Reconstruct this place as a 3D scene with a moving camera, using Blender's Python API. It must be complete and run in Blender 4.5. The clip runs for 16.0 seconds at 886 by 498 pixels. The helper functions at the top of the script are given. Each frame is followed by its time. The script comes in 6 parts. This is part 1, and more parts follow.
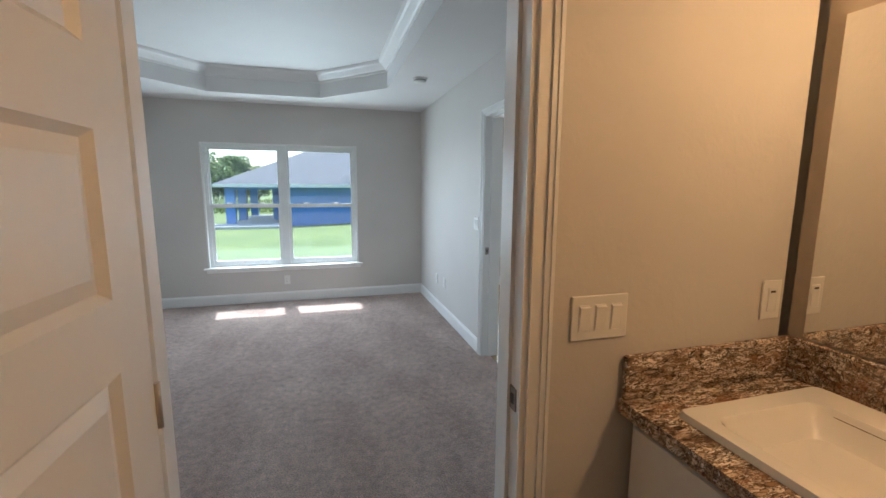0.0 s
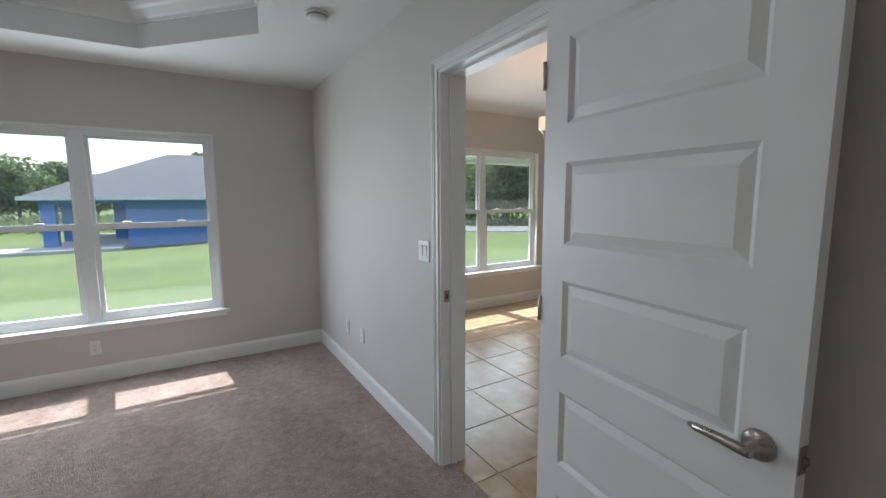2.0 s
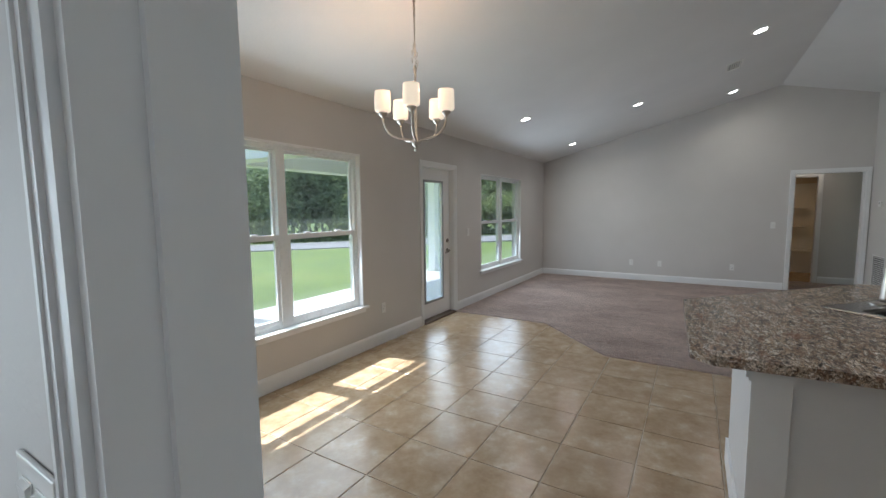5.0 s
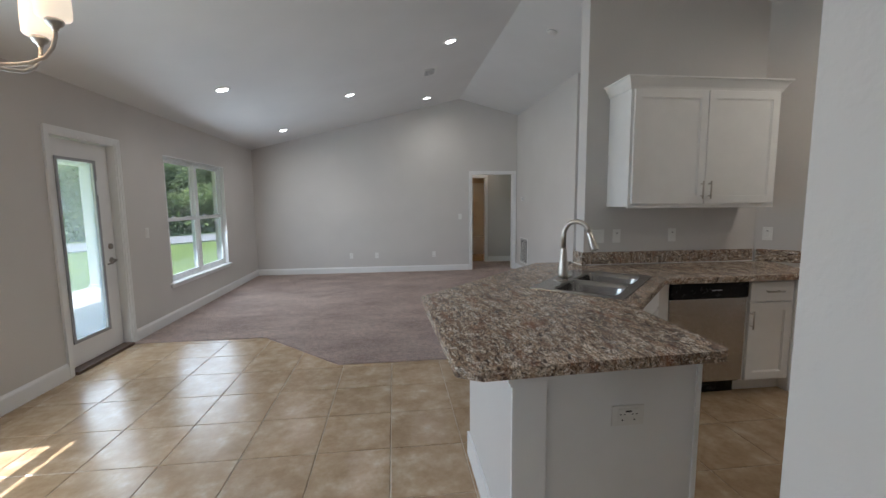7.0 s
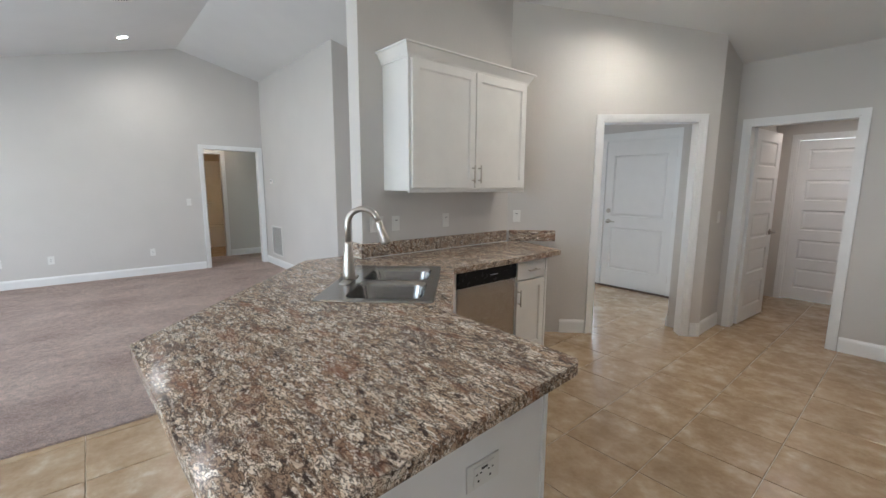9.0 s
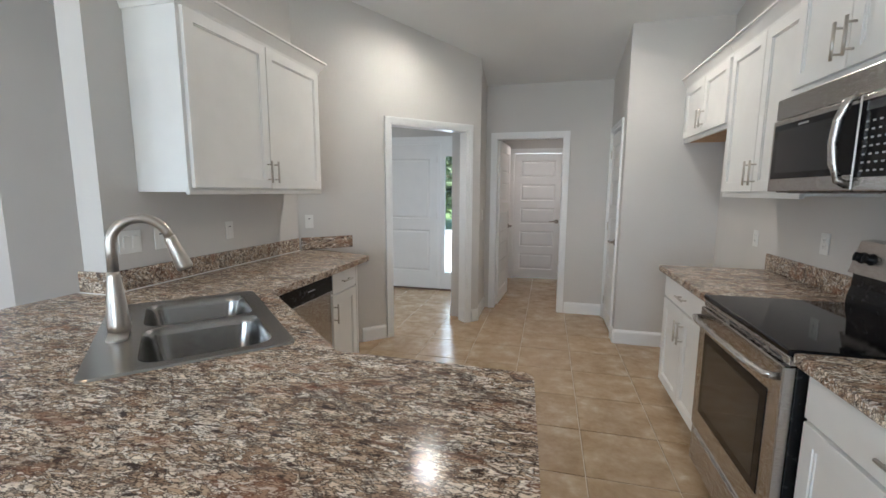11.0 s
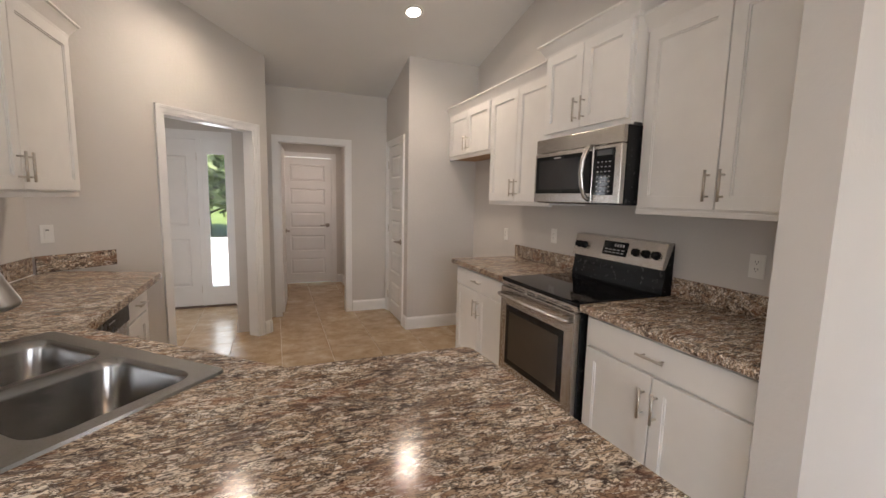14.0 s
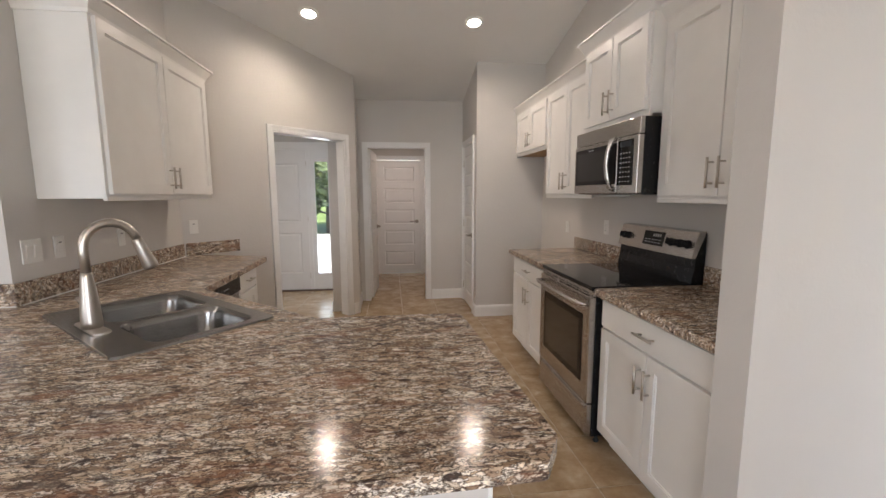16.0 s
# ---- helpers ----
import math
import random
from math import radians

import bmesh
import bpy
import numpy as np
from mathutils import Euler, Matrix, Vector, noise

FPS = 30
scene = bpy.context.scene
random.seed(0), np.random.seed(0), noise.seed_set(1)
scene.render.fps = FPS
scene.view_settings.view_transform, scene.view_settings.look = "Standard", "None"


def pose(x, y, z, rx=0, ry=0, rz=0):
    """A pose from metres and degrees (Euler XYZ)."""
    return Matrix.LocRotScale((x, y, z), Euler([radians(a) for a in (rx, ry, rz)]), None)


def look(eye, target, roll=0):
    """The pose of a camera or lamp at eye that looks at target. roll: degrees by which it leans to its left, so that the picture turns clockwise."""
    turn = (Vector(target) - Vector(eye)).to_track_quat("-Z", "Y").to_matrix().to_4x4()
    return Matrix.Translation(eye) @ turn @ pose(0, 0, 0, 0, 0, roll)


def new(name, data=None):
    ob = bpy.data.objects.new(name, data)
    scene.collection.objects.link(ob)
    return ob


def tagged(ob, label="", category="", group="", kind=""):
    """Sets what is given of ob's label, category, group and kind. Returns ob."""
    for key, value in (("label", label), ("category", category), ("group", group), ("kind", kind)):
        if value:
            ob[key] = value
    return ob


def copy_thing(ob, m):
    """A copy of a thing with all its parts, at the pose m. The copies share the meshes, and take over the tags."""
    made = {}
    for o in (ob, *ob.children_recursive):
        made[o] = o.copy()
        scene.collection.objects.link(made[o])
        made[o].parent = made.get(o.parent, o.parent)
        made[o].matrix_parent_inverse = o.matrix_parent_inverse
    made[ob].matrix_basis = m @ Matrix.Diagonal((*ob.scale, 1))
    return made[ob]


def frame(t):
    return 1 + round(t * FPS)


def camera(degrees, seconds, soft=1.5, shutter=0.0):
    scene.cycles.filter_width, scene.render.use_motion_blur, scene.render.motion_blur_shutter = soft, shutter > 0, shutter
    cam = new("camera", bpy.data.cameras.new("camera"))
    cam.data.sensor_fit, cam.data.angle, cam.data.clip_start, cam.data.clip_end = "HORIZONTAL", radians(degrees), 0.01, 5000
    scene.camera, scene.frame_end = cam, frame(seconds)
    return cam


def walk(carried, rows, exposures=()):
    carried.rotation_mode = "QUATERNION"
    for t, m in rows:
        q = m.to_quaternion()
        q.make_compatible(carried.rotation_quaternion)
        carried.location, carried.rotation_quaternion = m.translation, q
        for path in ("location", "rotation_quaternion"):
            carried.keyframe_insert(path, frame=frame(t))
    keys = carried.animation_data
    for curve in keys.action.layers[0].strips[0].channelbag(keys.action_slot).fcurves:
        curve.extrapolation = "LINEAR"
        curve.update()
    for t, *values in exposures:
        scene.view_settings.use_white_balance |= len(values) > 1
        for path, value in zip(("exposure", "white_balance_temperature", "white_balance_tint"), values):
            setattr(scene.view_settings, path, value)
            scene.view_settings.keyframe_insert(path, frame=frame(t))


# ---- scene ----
cam = camera(93.7, 16.0)
# seconds, stops, kelvin, tint
EXPOSURE = [(0.0, 2.1, 5500, 5), (1.0, 2.05, 5450, 6), (1.5, 1.95, 5600, 8), (2.5, 1.5, 6100, 9), (3.0, 1.6, 6100, 10), (5.5, 1.8, 5600, 7), (6.5, 1.7, 5600, 8), (7.0, 1.95, 5650, 9), (8.0, 2.4, 5900, 12), (9.0, 2.8, 5580, 8), (9.5, 2.85, 5400, 7),
            (12.0, 2.85, 5700, 8), (13.0, 2.85, 6000, 12), (14.5, 2.6, 6700, 18), (16.0, 2.65, 6350, 16)]
PATH = [
    (0, (0.283, 0.284, 1.463), (0.828, 2.186, 1.172), 0.3),
    (0.5, (0.336, 0.676, 1.440), (0.903, 2.571, 1.146), 0.0),
    (1, (0.364, 1.015, 1.424), (1.060, 2.870, 1.148), -0.0),
    (1.5, (0.378, 1.388, 1.429), (1.241, 3.173, 1.164), -0.2),
    (2, (0.493, 1.747, 1.436), (1.528, 3.441, 1.194), -0.3),
    (2.5, (0.631, 2.069, 1.440), (1.829, 3.657, 1.236), -0.4),
    (3, (0.787, 2.412, 1.462), (2.116, 3.895, 1.274), -0.4),
    (3.2, (0.816, 2.465, 1.488), (2.203, 3.895, 1.307), -0.6),
    (5.3, (1.523, 3.126, 1.482), (3.294, 4.037, 1.291), -0.4),
    (5.5, (1.576, 3.128, 1.479), (3.395, 3.937, 1.288), -0.3),
    (6, (1.699, 3.168, 1.475), (3.626, 3.665, 1.277), -0.4),
    (6.5, (1.867, 3.255, 1.474), (3.853, 3.390, 1.272), -0.5),
    (7, (2.027, 3.276, 1.453), (4.001, 3.046, 1.229), -0.5),
    (7.5, (2.233, 3.222, 1.451), (4.142, 2.678, 1.209), -0.4),
    (8, (2.385, 3.174, 1.445), (4.184, 2.346, 1.162), -0.0),
    (8.5, (2.560, 3.174, 1.446), (4.228, 2.111, 1.150), 0.1),
    (9, (2.700, 3.194, 1.443), (4.202, 1.909, 1.141), 0.3),
    (9.5, (2.810, 3.170, 1.427), (4.105, 1.676, 1.127), 0.6),
    (9.7, (2.884, 3.145, 1.419), (4.078, 1.568, 1.124), 0.5),
    (11.8, (3.548, 3.230, 1.413), (3.506, 1.247, 1.155), 1.2),
    (12, (3.600, 3.204, 1.414), (3.420, 1.227, 1.166), 1.5),
    (12.5, (3.706, 3.199, 1.429), (3.308, 1.253, 1.193), 1.3),
    (13, (3.837, 3.249, 1.434), (3.254, 1.350, 1.201), 1.4),
    (13.5, (3.927, 3.310, 1.429), (3.210, 1.458, 1.193), 1.5),
    (14, (3.969, 3.354, 1.432), (3.224, 1.514, 1.189), 1.3),
    (14.5, (3.959, 3.409, 1.427), (3.284, 1.542, 1.183), 1.0),
    (15, (3.828, 3.521, 1.418), (3.292, 1.609, 1.183), 0.7),
    (15.5, (3.696, 3.659, 1.416), (3.301, 1.713, 1.180), 0.4),
    (16, (3.630, 3.788, 1.418), (3.386, 1.820, 1.159), -0.2),
]
walk(cam, [(t, look(eye, target, roll)) for t, eye, target, roll in PATH], EXPOSURE)

# ---------------------------------------------------------------- world and sun
SUN_EL, SUN_AZ = 58.3, -7.4
BED_W, DIN_W = 10.5, 9.0
world = bpy.data.worlds.new("world")
scene.world = world
world.use_nodes = True
wn = world.node_tree
sky = wn.nodes.new("ShaderNodeTexSky")
sky.sky_type = 'NISHITA'
sky.sun_disc = False
sky.sun_elevation = radians(SUN_EL)
sky.sun_rotation = radians(SUN_AZ)
sky.dust_density = 2.5
wn.nodes["Background"].inputs["Strength"].default_value = 0.15
wn.links.new(sky.outputs[0], wn.nodes["Background"].inputs[0])

sun = new("sun", bpy.data.lights.new("sun", 'SUN'))
sun.data.energy, sun.data.angle, sun.data.color = 3.4, radians(0.5), (1, 0.95, 0.88)
sun.matrix_world = look((40 * math.cos(radians(SUN_EL)) * math.sin(radians(SUN_AZ)), 40 * math.cos(radians(SUN_EL)) * math.cos(radians(SUN_AZ)), 40 * math.sin(radians(SUN_EL))), (0, 0, 0))


def lamp(name, place, watts, colour, size=0.06, spot=None):
    data = bpy.data.lights.new(name, 'SPOT' if spot else 'POINT')
    data.energy, data.color, data.shadow_soft_size = watts, colour, size
    if spot:
        data.spot_size, data.spot_blend = radians(spot), 1.0
    ob = new(name, data)
    ob.location = place
    return ob


def window_light(name, x, y, z, w, h, watts, toward):
    """An area lamp in a window's opening, standing in for the sky's light."""
    data = bpy.data.lights.new(name, 'AREA')
    data.shape, data.size, data.size_y = 'RECTANGLE', w, h
    data.energy, data.color = watts, (0.90, 0.965, 1.0)
    ob = new(name, data)
    ob.matrix_basis = pose(x, y, z, 82 if toward > 0 else -82, 0, 0)


window_light("bedroom_window_light", -0.19, 5.85, 1.22, 1.62, 1.36, BED_W, -1)
window_light("dining_window_light", 3.73, 6.02, 1.26, 1.78, 1.45, DIN_W, -1)
window_light("living_window_light", 8.36, 6.02, 1.26, 1.70, 1.42, DIN_W * 0.9, -1)
window_light("patio_door_light", 6.13, 5.95, 1.02, 0.45, 1.60, DIN_W * 0.28, -1)
window_light("sidelight_glow_light", 4.63, -2.48, 1.08, 0.18, 1.60, DIN_W * 0.12, 1)
window_light("sidelight_glow_light", 5.98, -2.48, 1.08, 0.18, 1.60, DIN_W * 0.12, 1)


# ---------------------------------------------------------------- materials
def nodes_of(name):
    m = bpy.data.materials.new(name)
    m.use_nodes = True
    nt = m.node_tree
    return m, nt, nt.nodes["Principled BSDF"]


def node(nt, kind, **values):
    n = nt.nodes.new(kind)
    for k, v in values.items():
        n.inputs[k].default_value = v
    return n


def coords(nt, scale=(1, 1, 1), turn=0.0):
    tc = nt.nodes.new("ShaderNodeTexCoord")
    mp = nt.nodes.new("ShaderNodeMapping")
    mp.inputs["Scale"].default_value = scale
    mp.inputs["Rotation"].default_value = (0, 0, radians(turn))
    nt.links.new(tc.outputs["Object"], mp.inputs[0])
    return mp.outputs[0]


def noise_tex(nt, vec, scale, detail=3.0, rough=0.55):
    n = node(nt, "ShaderNodeTexNoise", Scale=scale, Detail=detail, Roughness=rough)
    nt.links.new(vec, n.inputs["Vector"])
    return n.outputs["Fac"]


def ramp(nt, fac, stops):
    r = nt.nodes.new("ShaderNodeValToRGB")
    e = r.color_ramp.elements
    while len(e) < len(stops):
        e.new(0.5)
    for el, (p, c) in zip(e, stops):
        el.position, el.color = p, (*c, 1) if len(c) == 3 else c
    nt.links.new(fac, r.inputs[0])
    return r.outputs[0]


def mixc(nt, fac, a, b, mode='MIX'):
    n = nt.nodes.new("ShaderNodeMix")
    n.data_type, n.blend_type = 'RGBA', mode
    for sock, v in ((n.inputs[0], fac), (n.inputs[6], a), (n.inputs[7], b)):
        if isinstance(v, (int, float)):
            sock.default_value = v
        elif isinstance(v, tuple):
            sock.default_value = (*v, 1)
        else:
            nt.links.new(v, sock)
    return n.outputs[2]


def bump(nt, bsdf, fac, strength, distance):
    b = node(nt, "ShaderNodeBump", Strength=strength, Distance=distance)
    nt.links.new(fac, b.inputs["Height"])
    nt.links.new(b.outputs[0], bsdf.inputs["Normal"])
    return b


def plain(name, colour, rough=0.5, metal=0.0, vary=0.06, scale=6.0, bumpy=0.0, bscale=120.0, coat=0.0):
    """Paint, plastic or metal with faint large stains and fine relief."""
    m, nt, p = nodes_of(name)
    v = coords(nt)
    f = noise_tex(nt, v, scale, 4)
    lo, hi = tuple(c * (1 - vary) for c in colour), tuple(min(1, c * (1 + vary)) for c in colour)
    nt.links.new(ramp(nt, f, [(0.3, lo), (0.7, hi)]), p.inputs["Base Color"])
    p.inputs["Metallic"].default_value = metal
    g = noise_tex(nt, v, scale * 5, 3)
    nt.links.new(ramp(nt, g, [(0.3, (rough * 0.85,) * 3), (0.7, (min(1, rough * 1.15),) * 3)]), p.inputs["Roughness"])
    if coat:
        p.inputs["Coat Weight"].default_value = coat
    if bumpy:
        bump(nt, p, noise_tex(nt, v, bscale, 3), bumpy, 0.002)
    return m


def brushed(name, colour, rough, stretch=(1, 1, 60)):
    m, nt, p = nodes_of(name)
    f = noise_tex(nt, coords(nt, stretch), 30, 3)
    nt.links.new(ramp(nt, f, [(0.3, tuple(c * 0.88 for c in colour)), (0.7, colour)]), p.inputs["Base Color"])
    p.inputs["Metallic"].default_value = 1.0
    nt.links.new(ramp(nt, f, [(0.3, (rough * 0.8,) * 3), (0.7, (rough * 1.3,) * 3)]), p.inputs["Roughness"])
    bump(nt, p, f, 0.05, 0.001)
    return m


def glowing(name, colour, strength):
    m, nt, p = nodes_of(name)
    p.inputs["Base Color"].default_value = (*colour, 1)
    p.inputs["Emission Color"].default_value = (*colour, 1)
    p.inputs["Emission Strength"].default_value = strength
    return m


# tint darkens the view outdoors only; shadowless panes let daylight in undimmed
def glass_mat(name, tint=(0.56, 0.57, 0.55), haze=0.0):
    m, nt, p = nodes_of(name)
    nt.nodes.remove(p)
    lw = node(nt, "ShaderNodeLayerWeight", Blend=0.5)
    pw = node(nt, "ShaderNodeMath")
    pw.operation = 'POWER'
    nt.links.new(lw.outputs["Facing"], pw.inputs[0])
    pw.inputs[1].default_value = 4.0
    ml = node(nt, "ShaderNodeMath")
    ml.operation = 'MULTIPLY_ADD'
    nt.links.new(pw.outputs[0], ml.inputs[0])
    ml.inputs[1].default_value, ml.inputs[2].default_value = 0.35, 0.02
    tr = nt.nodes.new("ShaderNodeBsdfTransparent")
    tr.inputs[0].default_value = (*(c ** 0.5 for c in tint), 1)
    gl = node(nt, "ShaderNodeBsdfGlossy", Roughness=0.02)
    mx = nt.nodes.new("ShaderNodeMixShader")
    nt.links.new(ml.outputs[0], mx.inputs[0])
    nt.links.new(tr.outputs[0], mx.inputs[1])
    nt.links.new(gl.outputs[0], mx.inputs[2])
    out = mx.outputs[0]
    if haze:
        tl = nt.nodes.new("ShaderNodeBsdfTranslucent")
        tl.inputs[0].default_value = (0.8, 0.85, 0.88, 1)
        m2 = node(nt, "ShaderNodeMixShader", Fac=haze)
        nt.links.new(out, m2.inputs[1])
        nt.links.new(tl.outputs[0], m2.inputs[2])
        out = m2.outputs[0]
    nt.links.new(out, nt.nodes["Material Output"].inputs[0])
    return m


def wall_paint(name, colour):
    m, nt, p = nodes_of(name)
    v = coords(nt)
    f = noise_tex(nt, v, 1.3, 3)
    nt.links.new(ramp(nt, f, [(0.3, tuple(c * 0.97 for c in colour)), (0.7, tuple(c * 1.03 for c in colour))]), p.inputs["Base Color"])
    p.inputs["Roughness"].default_value = 0.62
    a = noise_tex(nt, v, 38, 3)
    k = ramp(nt, a, [(0.45, (0, 0, 0)), (0.62, (1, 1, 1))])
    bump(nt, p, k, 0.11, 0.0025)
    return m


def carpet_mat():
    m, nt, p = nodes_of("carpet_pile")
    v = coords(nt)
    big = noise_tex(nt, coords(nt, (1, 0.55, 1), 25), 2.2, 4, 0.6)
    mid = noise_tex(nt, v, 22, 4, 0.65)
    fine = noise_tex(nt, v, 120, 4, 0.75)
    c1 = ramp(nt, big, [(0.36, (0.455, 0.330, 0.278)), (0.64, (0.655, 0.510, 0.437))])
    c2 = mixc(nt, 0.5, c1, ramp(nt, mid, [(0.3, (0.45, 0.45, 0.45)), (0.7, (1.35, 1.35, 1.35))]), 'MULTIPLY')
    c3 = mixc(nt, 0.8, c2, ramp(nt, fine, [(0.32, (0.38, 0.38, 0.38)), (0.68, (1.55, 1.55, 1.55))]), 'MULTIPLY')
    nt.links.new(c3, p.inputs["Base Color"])
    p.inputs["Roughness"].default_value = 1.0
    p.inputs["Specular IOR Level"].default_value = 0.1
    p.inputs["Sheen Weight"].default_value = 0.25
    vo = node(nt, "ShaderNodeTexVoronoi", Scale=190.0)
    nt.links.new(v, vo.inputs["Vector"])
    hsum = node(nt, "ShaderNodeMath")
    nt.links.new(vo.outputs["Distance"], hsum.inputs[0])
    nt.links.new(mid, hsum.inputs[1])
    bump(nt, p, hsum.outputs[0], 0.9, 0.018)
    return m


def laminate(name, turn=0.0, cool=1.0):
    """Speckled laminate: cream and tan grains parted by thin dark cracks, brown and rust clouds between."""
    m, nt, p = nodes_of(name)
    v = coords(nt, (0.42, 1.0, 1.0), turn)
    wob = node(nt, "ShaderNodeTexNoise", Scale=34.0, Detail=4.0, Roughness=0.6)
    nt.links.new(v, wob.inputs["Vector"])
    off = nt.nodes.new("ShaderNodeVectorMath")
    off.operation = 'MULTIPLY_ADD'
    nt.links.new(wob.outputs["Color"], off.inputs[0])
    off.inputs[1].default_value = (0.11, 0.11, 0.11)
    nt.links.new(v, off.inputs[2])
    w = off.outputs[0]
    a = node(nt, "ShaderNodeTexNoise", Scale=58.0, Detail=8.0, Roughness=0.66, Distortion=0.8)
    nt.links.new(v, a.inputs["Vector"])
    a = a.outputs["Fac"]
    b = node(nt, "ShaderNodeTexNoise", Scale=13.0, Detail=5.0, Roughness=0.62, Distortion=1.6)
    nt.links.new(coords(nt, (0.4, 1.0, 1.0), turn), b.inputs["Vector"])
    b = b.outputs["Fac"]
    c = noise_tex(nt, coords(nt, (0.5, 1.1, 1.0), turn), 230, 3, 0.6)
    cell = node(nt, "ShaderNodeTexVoronoi", Scale=66.0)
    nt.links.new(w, cell.inputs["Vector"])
    sep = nt.nodes.new("ShaderNodeSeparateColor")
    nt.links.new(cell.outputs["Color"], sep.inputs[0])
    grain = ramp(nt, sep.outputs[0], [(0.0, (0.27, 0.175, 0.115)), (0.27, (0.52, 0.38, 0.265)), (0.55, (0.80, 0.67, 0.52)), (1.0, (0.93, 0.85, 0.74))])
    edge = node(nt, "ShaderNodeTexVoronoi", Scale=66.0)
    edge.feature = 'DISTANCE_TO_EDGE'
    nt.links.new(w, edge.inputs["Vector"])
    crack = ramp(nt, edge.outputs["Distance"], [(0.02, (0.95,) * 3), (0.15, (0.0,) * 3)])
    col = mixc(nt, crack, grain, (0.055, 0.036, 0.028))
    brown = ramp(nt, a, [(0.38, (0.045, 0.029, 0.022)), (0.48, (0.16, 0.100, 0.070)), (0.56, (0.30, 0.205, 0.145)), (0.64, (0.52, 0.42, 0.32))])
    big = ramp(nt, b, [(0.34, (0.25,) * 3), (0.48, (1.0,) * 3)])
    col = mixc(nt, big, brown, col)
    col = mixc(nt, ramp(nt, a, [(0.385, (1.0,) * 3), (0.445, (0.0,) * 3)]), col, (0.060, 0.042, 0.034))
    col = mixc(nt, 0.6, col, ramp(nt, c, [(0.3, (0.65,) * 3), (0.7, (1.25,) * 3)]), 'MULTIPLY')
    rust = noise_tex(nt, v, 11.0, 5, 0.7)
    col = mixc(nt, ramp(nt, rust, [(0.53, (0, 0, 0)), (0.68, (0.6, 0.6, 0.6))]), col, (0.27, 0.115, 0.062))
    vein = node(nt, "ShaderNodeTexNoise", Scale=5.0, Detail=6.0, Roughness=0.6, Distortion=1.2)
    nt.links.new(v, vein.inputs["Vector"])
    line = ramp(nt, vein.outputs["Fac"], [(0.480, (0.0,) * 3), (0.5, (0.8,) * 3), (0.520, (0.0,) * 3)])
    col = mixc(nt, line, col, (0.075, 0.055, 0.047))
    nt.links.new(col, p.inputs["Base Color"])
    p.inputs["Roughness"].default_value = 0.15
    p.inputs["Specular IOR Level"].default_value = 0.16
    bump(nt, p, a, 0.05, 0.001)
    return m


def tile_mat():
    m, nt, p = nodes_of("ceramic_tile")
    v0 = coords(nt)
    info = nt.nodes.new("ShaderNodeObjectInfo")
    add = nt.nodes.new("ShaderNodeVectorMath")
    mul = nt.nodes.new("ShaderNodeVectorMath")
    mul.operation = 'MULTIPLY'
    cmb = nt.nodes.new("ShaderNodeCombineXYZ")
    for i in range(3):
        nt.links.new(info.outputs["Random"], cmb.inputs[i])
    nt.links.new(cmb.outputs[0], mul.inputs[0])
    mul.inputs[1].default_value = (37, 51, 23)
    nt.links.new(v0, add.inputs[0])
    nt.links.new(mul.outputs[0], add.inputs[1])
    v = add.outputs[0]
    a = noise_tex(nt, v, 6.5, 7, 0.62)
    b = noise_tex(nt, v, 34, 4, 0.6)
    c = ramp(nt, a, [(0.30, (0.30, 0.200, 0.108)), (0.48, (0.375, 0.265, 0.158)), (0.58, (0.43, 0.32, 0.205)), (0.72, (0.54, 0.44, 0.32))])
    c = mixc(nt, 0.2, c, ramp(nt, b, [(0.3, (0.75, 0.72, 0.68)), (0.7, (1.2, 1.2, 1.2))]), 'MULTIPLY')
    tint = ramp(nt, info.outputs["Random"], [(0.0, (0.96, 0.96, 0.96)), (1.0, (1.03, 1.03, 1.02))])
    nt.links.new(mixc(nt, 1.0, c, tint, 'MULTIPLY'), p.inputs["Base Color"])
    p.inputs["Roughness"].default_value = 0.25
    bump(nt, p, b, 0.015, 0.002)
    return m


def leaf_mat(name, lo, hi):
    m, nt, p = nodes_of(name)
    g = nt.nodes.new("ShaderNodeNewGeometry")
    c = ramp(nt, g.outputs["Random Per Island"], [(0.0, lo), (1.0, hi)])
    nt.links.new(c, p.inputs["Base Color"])
    p.inputs["Roughness"].default_value = 0.6
    tl = nt.nodes.new("ShaderNodeBsdfTranslucent")
    nt.links.new(c, tl.inputs[0])
    mx = node(nt, "ShaderNodeMixShader", Fac=0.5)
    nt.links.new(p.outputs[0], mx.inputs[1])
    nt.links.new(tl.outputs[0], mx.inputs[2])
    nt.links.new(mx.outputs[0], nt.nodes["Material Output"].inputs[0])
    return m


def grass_mat():
    m, nt, p = nodes_of("lawn_grass")
    v = coords(nt)
    a = noise_tex(nt, v, 0.35, 5, 0.6)
    b = noise_tex(nt, v, 9, 5, 0.7)
    c = ramp(nt, a, [(0.3, (0.078, 0.125, 0.018)), (0.55, (0.108, 0.160, 0.024)), (0.75, (0.165, 0.20, 0.048))])
    nt.links.new(mixc(nt, 0.7, c, ramp(nt, b, [(0.3, (0.6, 0.6, 0.6)), (0.7, (1.3, 1.3, 1.3))]), 'MULTIPLY'), p.inputs["Base Color"])
    p.inputs["Roughness"].default_value = 0.9
    bump(nt, p, b, 0.6, 0.04)
    return m


